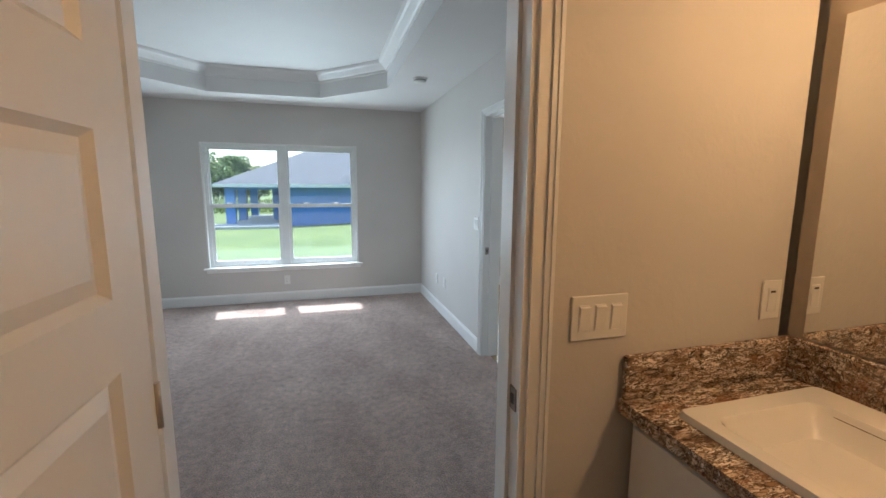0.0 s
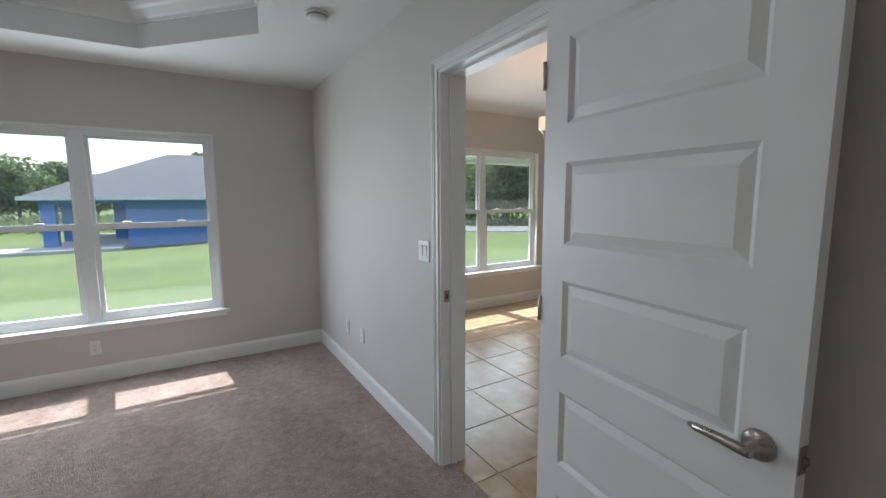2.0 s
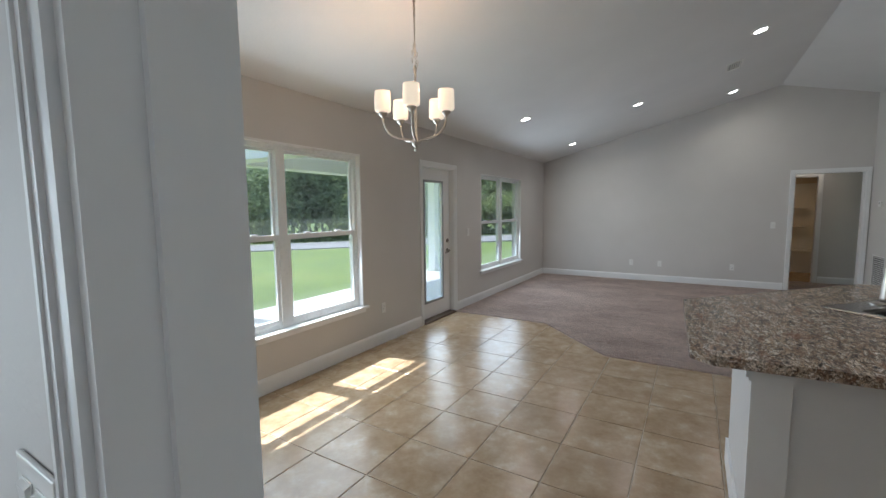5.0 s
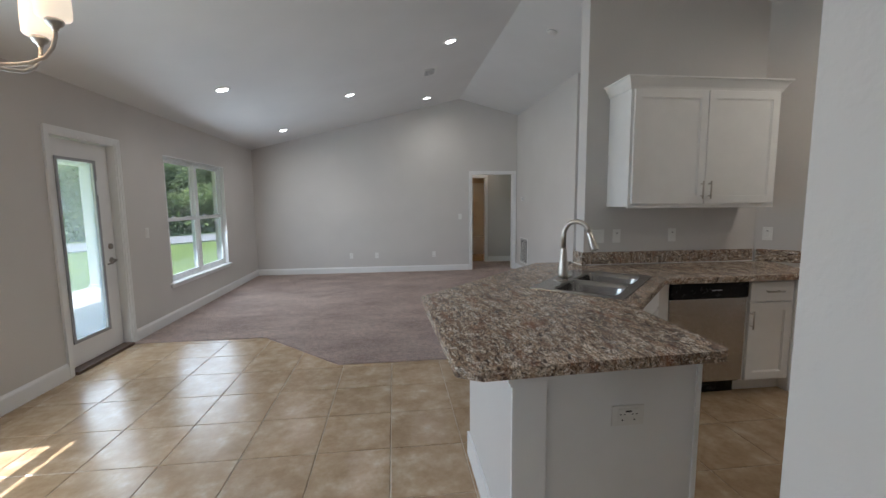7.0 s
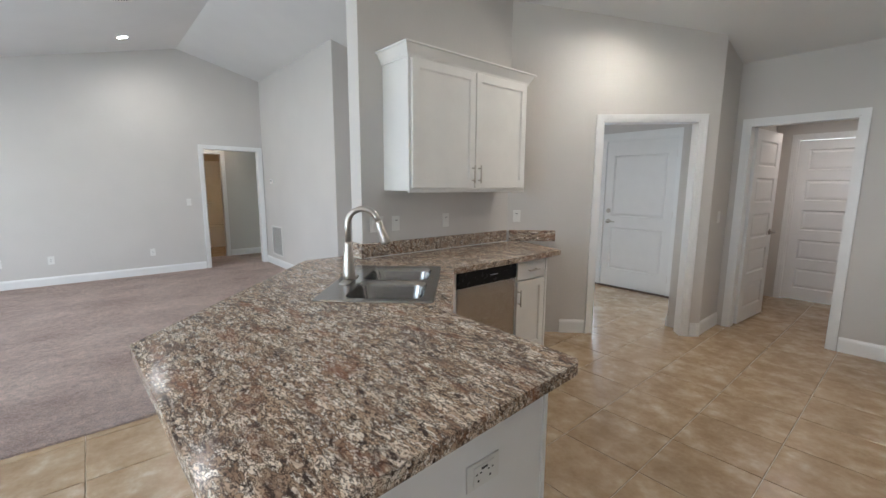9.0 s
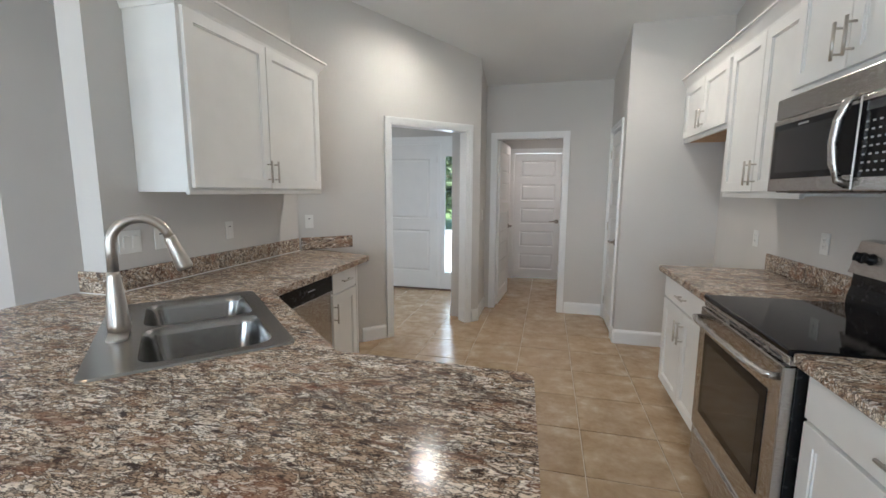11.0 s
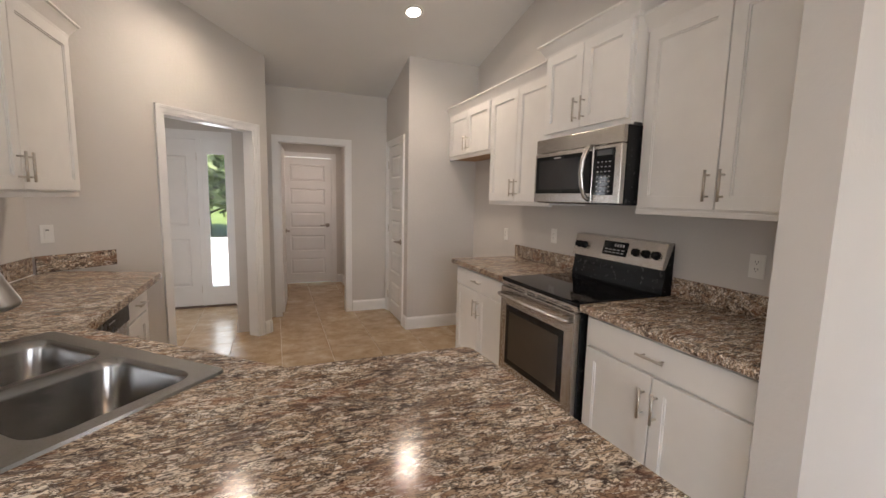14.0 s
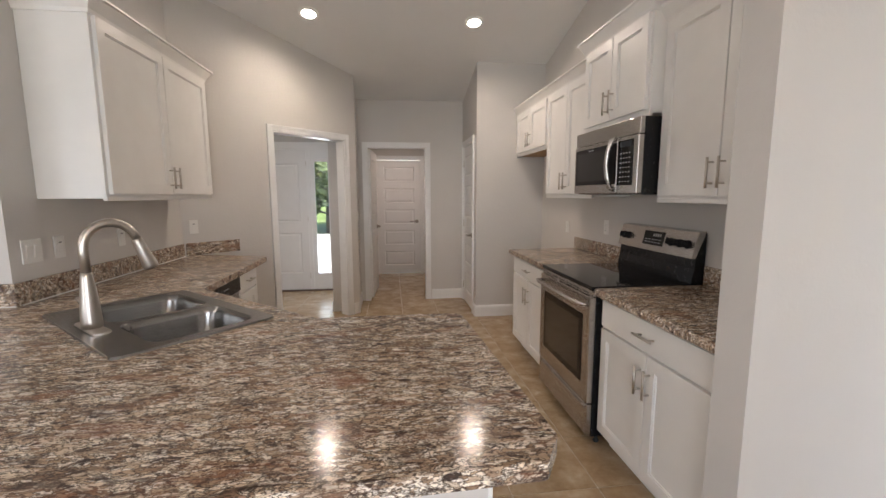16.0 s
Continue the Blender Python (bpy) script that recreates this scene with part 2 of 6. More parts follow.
PAINT = wall_paint("greige_wall_paint", (0.60, 0.575, 0.545))
BATHPAINT = wall_paint("bath_wall_paint", (0.68, 0.575, 0.455))
CEIL = wall_paint("ceiling_paint", (0.72, 0.715, 0.705))
TRIM = plain("white_trim_paint", (0.80, 0.80, 0.79), 0.35, vary=0.02)
DOORW = plain("white_door_paint", (0.78, 0.775, 0.765), 0.38, vary=0.02, bumpy=0.04, bscale=60)
CAB = plain("white_cabinet_paint", (0.80, 0.785, 0.755), 0.36, vary=0.025)
VINYL = plain("white_vinyl", (0.80, 0.82, 0.82), 0.3, vary=0.02)
CARPET = carpet_mat()
TILE = tile_mat()
GROUT = plain("grout", (0.53, 0.45, 0.345), 0.9, vary=0.15, scale=12)
COUNTER = laminate("speckled_brown_laminate")
COUNTER2 = laminate("speckled_brown_laminate_diagonal", 45)
VANTOP = laminate("brown_vanity_laminate", 20)
STEEL = brushed("brushed_stainless", (0.52, 0.49, 0.46), 0.24)
SINKST = brushed("sink_steel", (0.30, 0.295, 0.285), 0.20, (40, 1, 1))
NICKEL = plain("satin_nickel", (0.56, 0.52, 0.47), 0.36, 1.0, vary=0.02)
DARKMETAL = plain("dark_nickel", (0.30, 0.28, 0.26), 0.3, 1.0)
LEVER = plain("aged_nickel", (0.36, 0.33, 0.30), 0.30, 1.0, vary=0.05)
BLACK = plain("black_enamel", (0.012, 0.012, 0.013), 0.25)
BGLASS = plain("black_glass", (0.008, 0.008, 0.009), 0.05, vary=0.02)
for dark in (BLACK, BGLASS):
    next(n for n in dark.node_tree.nodes if n.type == 'BSDF_PRINCIPLED').inputs["Specular IOR Level"].default_value = 0.22
OVENGLASS = plain("brown_oven_glass", (0.045, 0.036, 0.028), 0.08)
RUBBER = plain("black_rubber", (0.02, 0.02, 0.02), 0.7)
PLATE = plain("white_plastic", (0.76, 0.75, 0.72), 0.35, vary=0.02)
SLOT = plain("dark_slot", (0.05, 0.05, 0.05), 0.6)
GREYPRINT = plain("grey_print", (0.32, 0.32, 0.33), 0.5)
# default tint tones down outdoor brightness, slight haze lifts its dark greens
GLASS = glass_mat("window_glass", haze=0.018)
FROST = glass_mat("blind_glass", (0.70, 0.72, 0.70), 0.24)
SHADE = glowing("glowing_opal_glass", (1.0, 0.80, 0.58), 0.20)
BULB = glowing("lamp_lens", (1.0, 0.93, 0.82), 5.0)
PORCELAIN = plain("white_porcelain", (0.82, 0.81, 0.78), 0.12, vary=0.02)
GRASS = grass_mat()
CONCRETE = plain("concrete", (0.52, 0.50, 0.47), 0.85, vary=0.12, scale=3, bumpy=0.3, bscale=60)
ASPHALT = plain("pale_asphalt", (0.20, 0.20, 0.205), 0.9, vary=0.15, scale=2)
BLUEWALL = plain("blue_stucco", (0.085, 0.235, 0.60), 0.8, vary=0.08, scale=1.5, bumpy=0.3, bscale=40)
SHINGLE = plain("grey_shingle", (0.12, 0.125, 0.145), 0.9, vary=0.25, scale=5, bumpy=0.5, bscale=20)
BARK = plain("bark", (0.12, 0.09, 0.065), 0.9, vary=0.3, scale=9, bumpy=0.6, bscale=30)
LEAF1 = leaf_mat("leaf_dark", (0.13, 0.175, 0.085), (0.27, 0.34, 0.16))
LEAF2 = leaf_mat("leaf_light", (0.15, 0.20, 0.07), (0.28, 0.34, 0.14))
CARPAINT = plain("navy_car_paint", (0.02, 0.03, 0.075), 0.15, vary=0.03, coat=0.6)
WOODRAW = plain("raw_maple_underside", (0.42, 0.25, 0.12), 0.6, vary=0.15)
THRESH = plain("bronze_threshold", (0.13, 0.09, 0.07), 0.5, 0.6)

m_mirror, nt_, p_ = nodes_of("mirror_silver")
p_.inputs["Base Color"].default_value = (0.86, 0.87, 0.86, 1)
p_.inputs["Metallic"].default_value = 1.0
p_.inputs["Roughness"].default_value = 0.01
MIRROR = m_mirror


# ---------------------------------------------------------------- mesh helpers
def BX(bm, x0, x1, y0, y1, z0, z1):
    v = [bm.verts.new((x, y, z)) for x in (x0, x1) for y in (y0, y1) for z in (z0, z1)]
    for f in ((0, 1, 3, 2), (4, 6, 7, 5), (0, 4, 5, 1), (2, 3, 7, 6), (0, 2, 6, 4), (1, 5, 7, 3)):
        bm.faces.new([v[i] for i in f])
    return v


def box(x0, x1, y0, y1, z0, z1, bevel=0.0, seg=2):
    bm = bmesh.new()
    BX(bm, min(x0, x1), max(x0, x1), min(y0, y1), max(y0, y1), min(z0, z1), max(z0, z1))
    if bevel:
        bmesh.ops.bevel(bm, geom=bm.edges[:], offset=bevel, segments=seg, affect='EDGES', profile=0.5)
    return bm


def boxes(*rows, bevel=0.0):
    bm = bmesh.new()
    for r in rows:
        BX(bm, *r)
    if bevel:
        bmesh.ops.bevel(bm, geom=bm.edges[:], offset=bevel, segments=1, affect='EDGES')
    return bm


def prism(points, z0, z1, bevel=0.0, seg=2, only_top=False):
    """An upright prism over a plan outline."""
    bm = bmesh.new()
    lo = [bm.verts.new((x, y, z0)) for x, y in points]
    hi = [bm.verts.new((x, y, z1)) for x, y in points]
    n = len(points)
    bm.faces.new(lo[::-1])
    top = bm.faces.new(hi)
    for i in range(n):
        bm.faces.new((lo[i], lo[(i + 1) % n], hi[(i + 1) % n], hi[i]))
    bmesh.ops.recalc_face_normals(bm, faces=bm.faces[:])
    if bevel:
        bmesh.ops.bevel(bm, geom=list(top.edges) if only_top else bm.edges[:], offset=bevel, segments=seg, affect='EDGES')
    return bm


def profile(points, length, axis='x'):
    """A profile (u, z) drawn out along an axis."""
    bm = bmesh.new()
    put = (lambda u, z, s: (s, u, z)) if axis == 'x' else (lambda u, z, s: (u, s, z))
    a = [bm.verts.new(put(u, z, 0)) for u, z in points]
    b = [bm.verts.new(put(u, z, length)) for u, z in points]
    n = len(points)
    bm.faces.new(a)
    bm.faces.new(b[::-1])
    for i in range(n):
        bm.faces.new((a[i], b[i], b[(i + 1) % n], a[(i + 1) % n]))
    bmesh.ops.recalc_face_normals(bm, faces=bm.faces[:])
    return bm


def turned(points, seg=24, m=None):
    """A lathe of (radius, z) points round z."""
    bm = bmesh.new()
    rings = [[bm.verts.new((r * math.cos(2 * math.pi * i / seg), r * math.sin(2 * math.pi * i / seg), z)) for i in range(seg)] for r, z in points]
    for a, b in zip(rings, rings[1:]):
        for i in range(seg):
            bm.faces.new((a[i], a[(i + 1) % seg], b[(i + 1) % seg], b[i]))
    bm.faces.new(rings[0][::-1])
    bm.faces.new(rings[-1])
    if m:
        bmesh.ops.transform(bm, matrix=m, verts=bm.verts[:])
    for f in bm.faces:
        f.smooth = len(f.verts) == 4
    return bm


def tube(path, radius, seg=10):
    """A round bar along a path; radius may be a list."""
    bm = bmesh.new()
    path = [Vector(p) for p in path]
    rings = []
    for i, p in enumerate(path):
        d = (path[min(i + 1, len(path) - 1)] - path[max(i - 1, 0)]).normalized()
        side = d.cross(Vector((0.31, 0.17, 0.93))).normalized()
        up = side.cross(d)
        r = radius[i] if isinstance(radius, (list, tuple)) else radius
        rings.append([bm.verts.new(p + r * (side * math.cos(2 * math.pi * k / seg) + up * math.sin(2 * math.pi * k / seg))) for k in range(seg)])
    for a, b in zip(rings, rings[1:]):
        for k in range(seg):
            bm.faces.new((a[k], a[(k + 1) % seg], b[(k + 1) % seg], b[k])).smooth = True
    bm.faces.new(rings[0][::-1])
    bm.faces.new(rings[-1])
    bmesh.ops.recalc_face_normals(bm, faces=bm.faces[:])
    return bm


def link(name, bm, material, parent=None):
    me = bpy.data.meshes.new(name)
    bmesh.ops.recalc_face_normals(bm, faces=bm.faces[:])
    bm.to_mesh(me)
    bm.free()
    me.materials.append(material)
    ob = new(name, me)
    if parent:
        ob.parent = parent
    return ob


def part(name, bm, material, parent, label=""):
    ob = link(name, bm, material, parent)
    return tagged(ob, label) if label else ob


def structure(name, bm, material, label="", category=""):
    return tagged(link(name, bm, material), label, category, kind="structure")


def thing(name, label, category, m=None, group="", kind=""):
    ob = new(name)
    ob.empty_display_size = 0.1
    if m:
        ob.matrix_basis = m
    return tagged(ob, label, category, group, kind)


def wall_mesh(axis, at0, at1, u0, u1, ztop, openings=(), breaks=(), z0=-0.0):
    """A wall along x or y with rectangular openings (ua, ub, za, zb); ztop is a height or a function of u."""
    top = ztop if callable(ztop) else (lambda u: ztop)
    us = sorted({u0, u1, *[b for b in breaks if u0 < b < u1], *[o[0] for o in openings], *[o[1] for o in openings]})
    zs = sorted({z0, *[o[2] for o in openings if o[2] > z0], *[o[3] for o in openings]}) + ["top"]
    full = [[not any(o[0] <= us[i] and us[i + 1] <= o[1] and o[2] <= zs[j] and zs[j + 1] != "top" and zs[j + 1] <= o[3] for o in openings)
             for j in range(len(zs) - 1)] for i in range(len(us) - 1)]
    bm = bmesh.new()
    cache = {}

    def V(i, j, s):
        key = (i, j, s)
        if key not in cache:
            z = top(us[i]) if zs[j] == "top" else zs[j]
            w = (at0, at1)[s]
            cache[key] = bm.verts.new((us[i], w, z) if axis == 'x' else (w, us[i], z))
        return cache[key]
    for i in range(len(us) - 1):
        for j in range(len(zs) - 1):
            if not full[i][j]:
                continue
            for s in (0, 1):
                bm.faces.new([V(i, j, s), V(i + 1, j, s), V(i + 1, j + 1, s), V(i, j + 1, s)])
            for di, dj, e in ((-1, 0, ((i, j), (i, j + 1))), (1, 0, ((i + 1, j), (i + 1, j + 1))), (0, -1, ((i, j), (i + 1, j))), (0, 1, ((i, j + 1), (i + 1, j + 1)))):
                a, b = i + di, j + dj
                if 0 <= a < len(us) - 1 and 0 <= b < len(zs) - 1 and full[a][b]:
                    continue
                (p, q), (r, s2) = e
                bm.faces.new([V(p, q, 0), V(r, s2, 0), V(r, s2, 1), V(p, q, 1)])
    return bm


def face(n, x, y, z=0.0):
    """A pose on a wall: local y points out of the wall along n, local x runs along it."""
    return pose(x, y, z, 0, 0, math.degrees(math.atan2(n[1], n[0])) - 90)


RIDGE_Y, RIDGE_Z = 1.90, 3.545


def vault(y):
    return 2.50 + 0.253 * (6.03 - y) if y > RIDGE_Y else RIDGE_Z - 0.25 * (RIDGE_Y - y)


def over(y):
    return vault(y) + 0.06


# ---------------------------------------------------------------- walls
structure("wall_north_bedroom", wall_mesh('x', 5.86, 6.04, -2.27, 1.565, 2.9, [(-1.095, 0.712, 0.455, 1.985)], z0=-0.6), PAINT, "greige painted plaster wall with a twin window", "wall")
structure("wall_north", wall_mesh('x', 6.03, 6.21, 1.71, 10.82, 2.56, [(2.81, 4.665, 0.465, 2.05), (5.79, 6.60, -0.02, 2.045), (7.47, 9.26, 0.465, 2.05)], z0=-0.6), PAINT, "greige painted plaster wall with windows and patio door", "wall")
structure("wall_bedroom_east", wall_mesh('y', 1.565, 1.71, 1.278, 6.21, over, [(2.765, 3.53, -0.02, 2.045)], [RIDGE_Y], z0=-0.6), PAINT, "greige painted wall between bedroom and dining room", "wall")
structure("wall_kitchen_west", wall_mesh('y', 1.71, 1.89, -3.77, 2.562, over, (), [RIDGE_Y], z0=-0.1), PAINT, "greige painted wall behind the range", "wall")
structure("wall_bathroom_north", wall_mesh('x', 1.147, 1.278, -2.27, 1.565, 2.9, [(-0.070, 0.738, -0.02, 2.045)], z0=-0.1), PAINT, "painted wall with a doorway to the bathroom", "wall")
structure("wall_bedroom_west", wall_mesh('y', -2.27, -2.12, 1.278, 5.86, 2.9, z0=-0.1), PAINT, "plain greige painted wall", "wall")
structure("wall_bathroom_west", wall_mesh('y', -1.63, -1.53, -1.6, 1.147, 2.6, z0=-0.1), BATHPAINT, "plain beige painted wall", "wall")
structure("wall_bathroom_south", wall_mesh('x', -1.7, -1.6, -1.63, 1.71, 2.6, z0=-0.1), BATHPAINT, "plain beige painted wall", "wall")
structure("wall_bathroom_east", wall_mesh('y', 1.605, 1.71, -1.6, 1.147, 2.6, z0=-0.1), BATHPAINT, "beige wall behind the mirror", "wall")
structure("wall_stub", wall_mesh('x', 2.562, 2.70, 1.71, 2.552, over(2.65), z0=-0.02), PAINT, "greige wall stub ending the cabinet run", "wall")
structure("wall_pantry_north", wall_mesh('x', -0.98, -0.87, 1.89, 2.67, over(-0.87), z0=-0.02), PAINT, "greige wall of the pantry", "wall")
structure("wall_pantry_east", wall_mesh('y', 2.56, 2.67, -1.78, -0.98, over, [(-1.68, -1.06, -0.02, 2.035)], z0=-0.02), PAINT, "greige wall with a narrow pantry door", "wall")
structure("wall_laundry_north", wall_mesh('x', -1.90, -1.78, 1.86, 4.158, over(-1.78), [(3.165, 3.93, -0.02, 2.035)], z0=-0.02), PAINT, "greige wall with the laundry doorway", "wall")
structure("wall_return", wall_mesh('y', 4.048, 4.158, -1.78, -1.255, over, z0=-0.02), PAINT, "short greige wall return", "wall")
DIAG = pose(4.03, -1.228, 0, 0, 0, 45)
ob = structure("wall_diagonal", wall_mesh('x', -0.12, 0.0, 0.0, 1.88, lambda u: over(-1.228 + u * 0.7071), [(0.165, 1.025, -0.02, 2.035)], z0=-0.02), PAINT, "angled greige wall with a cased opening", "wall")
ob.matrix_basis = DIAG
structure("wall_kitchen_east", wall_mesh('y', 5.36, 5.51, 0.10, 1.69, over, z0=-0.02), PAINT, "greige partition wall between kitchen and living room", "wall")
structure("wall_living_south", wall_mesh('x', 0.56, 0.68, 7.81, 10.70, over(0.68), z0=-0.02), PAINT, "plain greige painted wall with an air return", "wall")
structure("wall_foyer_east", wall_mesh('y', 7.81, 7.93, -2.49, 0.56, over, z0=-0.02), PAINT, "plain greige painted wall", "wall")
structure("wall_front", wall_mesh('x', -2.67, -2.49, 4.22, 7.93, over(-2.49), [(4.44, 6.17, -0.02, 2.10)], z0=-0.6), PAINT, "greige wall with the front door", "wall")
structure("wall_foyer_west", wall_mesh('y', 4.22, 4.35, -2.49, -1.30, over, z0=-0.02), PAINT, "plain greige painted wall", "wall")
structure("wall_laundry_west", wall_mesh('y', 2.83, 2.95, -3.65, -1.90, 2.5, z0=-0.02), PAINT, "plain greige painted wall", "wall")
structure("wall_laundry_east", wall_mesh('y', 4.10, 4.22, -3.65, -1.90, 2.5, z0=-0.02), PAINT, "plain greige painted wall", "wall")
structure("wall_laundry_south", wall_mesh('x', -3.77, -3.65, 2.83, 4.22, 2.5, [(3.10, 3.87, -0.02, 2.035)], z0=-0.02), PAINT, "greige wall with the garage door", "wall")
structure("wall_living_east", wall_mesh('y', 10.70, 10.82, 0.56, 6.03, over, [(0.755, 1.645, -0.02, 2.035)], [RIDGE_Y], z0=-0.6), PAINT, "greige gable wall with a hall doorway", "wall")
structure("wall_hall_east", wall_mesh('y', 11.87, 11.97, 0.0, 2.6, 2.5, [(1.10, 1.85, -0.02, 2.035)], z0=-0.02), PAINT, "greige hall wall with a bathroom doorway", "wall")
structure("wall_hall_north", wall_mesh('x', 2.5, 2.6, 10.82, 11.87, 2.5, z0=-0.02), PAINT, "plain greige painted wall", "wall")
structure("wall_hall_south", wall_mesh('x', 0.0, 0.1, 10.82, 11.87, 2.5, z0=-0.02), PAINT, "plain greige painted wall", "wall")
structure("wall_guest_bath_east", wall_mesh('y', 14.2, 14.3, 0.0, 2.6, 2.5, z0=-0.02), BATHPAINT, "plain beige painted wall", "wall")
structure("wall_guest_bath_north", wall_mesh('x', 2.5, 2.6, 11.97, 14.2, 2.5, z0=-0.02), BATHPAINT, "plain beige painted wall", "wall")
structure("wall_guest_bath_south", wall_mesh('x', 0.0, 0.1, 11.97, 14.2, 2.5, z0=-0.02), BATHPAINT, "plain beige painted wall", "wall")

# ---------------------------------------------------------------- ceilings
bm = profile([(6.13, vault(6.13)), (RIDGE_Y, RIDGE_Z), (-2.68, vault(-2.68)), (-2.68, vault(-2.68) + 0.12), (RIDGE_Y, RIDGE_Z + 0.12), (6.13, vault(6.13) + 0.12)], 9.2)
ob = structure("ceiling_vault", bm, CEIL, "white textured vaulted ceiling", "ceiling")
ob.location.x = 1.62


def tray_ceiling():
    z, top = 2.455, 2.715
    octo = [(0.94, 2.51), (0.94, 4.65), (0.287, 5.345), (-0.86, 5.345), (-1.51, 4.65), (-1.51, 2.51), (-0.86, 1.82), (0.287, 1.82)]
    rect = [(1.58, 1.20), (1.58, 5.91), (-2.17, 5.91), (-2.17, 1.20)]
    bm = bmesh.new()
    R = [bm.verts.new((*p, z)) for p in rect]
    O = [bm.verts.new((*p, z)) for p in octo]
    T = [bm.verts.new((*p, top)) for p in octo]
    bm.faces.new((R[0], R[1], O[1], O[0]))
    bm.faces.new((R[1], O[2], O[1]))
    bm.faces.new((R[1], R[2], O[3], O[2]))
    bm.faces.new((R[2], O[4], O[3]))
    bm.faces.new((R[2], R[3], O[5], O[4]))
    bm.faces.new((R[3], O[6], O[5]))
    bm.faces.new((R[3], R[0], O[7], O[6]))
    bm.faces.new((R[0], O[0], O[7]))
    for i in range(8):
        bm.faces.new((O[i], O[(i + 1) % 8], T[(i + 1) % 8], T[i]))
    bm.faces.new(T[::-1])
    S = [bm.verts.new((x, y, top + 0.12)) for x, y in rect]
    for i in range(4):
        bm.faces.new((R[i], R[(i + 1) % 4], S[(i + 1) % 4], S[i]))
    bm.faces.new(S)
    structure("ceiling_tray", bm, CEIL, "white bedroom ceiling with a raised tray", "ceiling")
    # crown moulding round the tray: a stepped profile swept round the octagon
    c = Vector((-0.285, 3.58, 0))
    prof = [(0.0, top - 0.105), (0.012, top - 0.105), (0.018, top - 0.085), (0.030, top - 0.075), (0.062, top - 0.040), (0.078, top - 0.028), (0.088, top - 0.012), (0.092, top - 0.001), (0.0, top - 0.001)]
    bm = bmesh.new()
    rings = []
    n = 8
    for i in range(n):
        p, q, r = (Vector((*octo[(i + k) % n], 0)) for k in (-1, 0, 1))
        d1, d2 = (q - p).normalized(), (r - q).normalized()
        n1, n2 = Vector((-d1.y, d1.x, 0)), Vector((-d2.y, d2.x, 0))
        b = (n1 + n2).normalized()
        b /= b.dot(n1)
        if (c - q).dot(b) < 0:
            b = -b
        rings.append([bm.verts.new((q.x + b.x * (o - 0.002), q.y + b.y * (o - 0.002), zz)) for o, zz in prof])
    for i in range(n):
        a, b = rings[i], rings[(i + 1) % n]
        for k in range(len(prof)):
            bm.faces.new((a[k], a[(k + 1) % len(prof)], b[(k + 1) % len(prof)], b[k]))
    structure("trim_crown", bm, TRIM, "white crown moulding round the ceiling tray", "moulding")


tray_ceiling()
structure("ceiling_bathroom", box(-1.63, 1.63, -1.7, 1.2, 2.44, 2.53), CEIL, "plain white ceiling", "ceiling")
structure("ceiling_laundry", box(2.83, 4.22, -3.77, -1.90, 2.44, 2.54), CEIL, "plain white ceiling", "ceiling")
structure("ceiling_hall", box(10.82, 14.3, 0.0, 2.6, 2.44, 2.54), CEIL, "plain white ceiling", "ceiling")

# ---------------------------------------------------------------- floors
structure("floor_bedroom", box(-2.27, 1.64, 1.22, 5.91, -0.06, 0.008), CARPET, "mauve-brown cut pile carpet with brushed marks", "carpet")
structure("floor_living", prism([(6.61, 6.08), (6.61, 4.69), (5.725, 3.805), (5.725, 0.3), (7.82, 0.3), (7.82, 0.62), (10.77, 0.62), (10.77, 6.08)], -0.06, 0.010, 0.006, 2, True), CARPET, "mauve-brown cut pile carpet", "carpet")
structure("floor_hall", box(10.77, 11.92, 0.0, 2.6, -0.06, 0.008), CARPET, "mauve-brown cut pile carpet", "carpet")
structure("floor_bathroom", box(-1.63, 1.69, -1.7, 1.22, -0.06, -0.002), TILE, "beige ceramic floor", "floor")
structure("floor_guest_bath", box(11.92, 14.3, 0.0, 2.6, -0.06, 0.002), TILE, "beige ceramic floor", "floor")


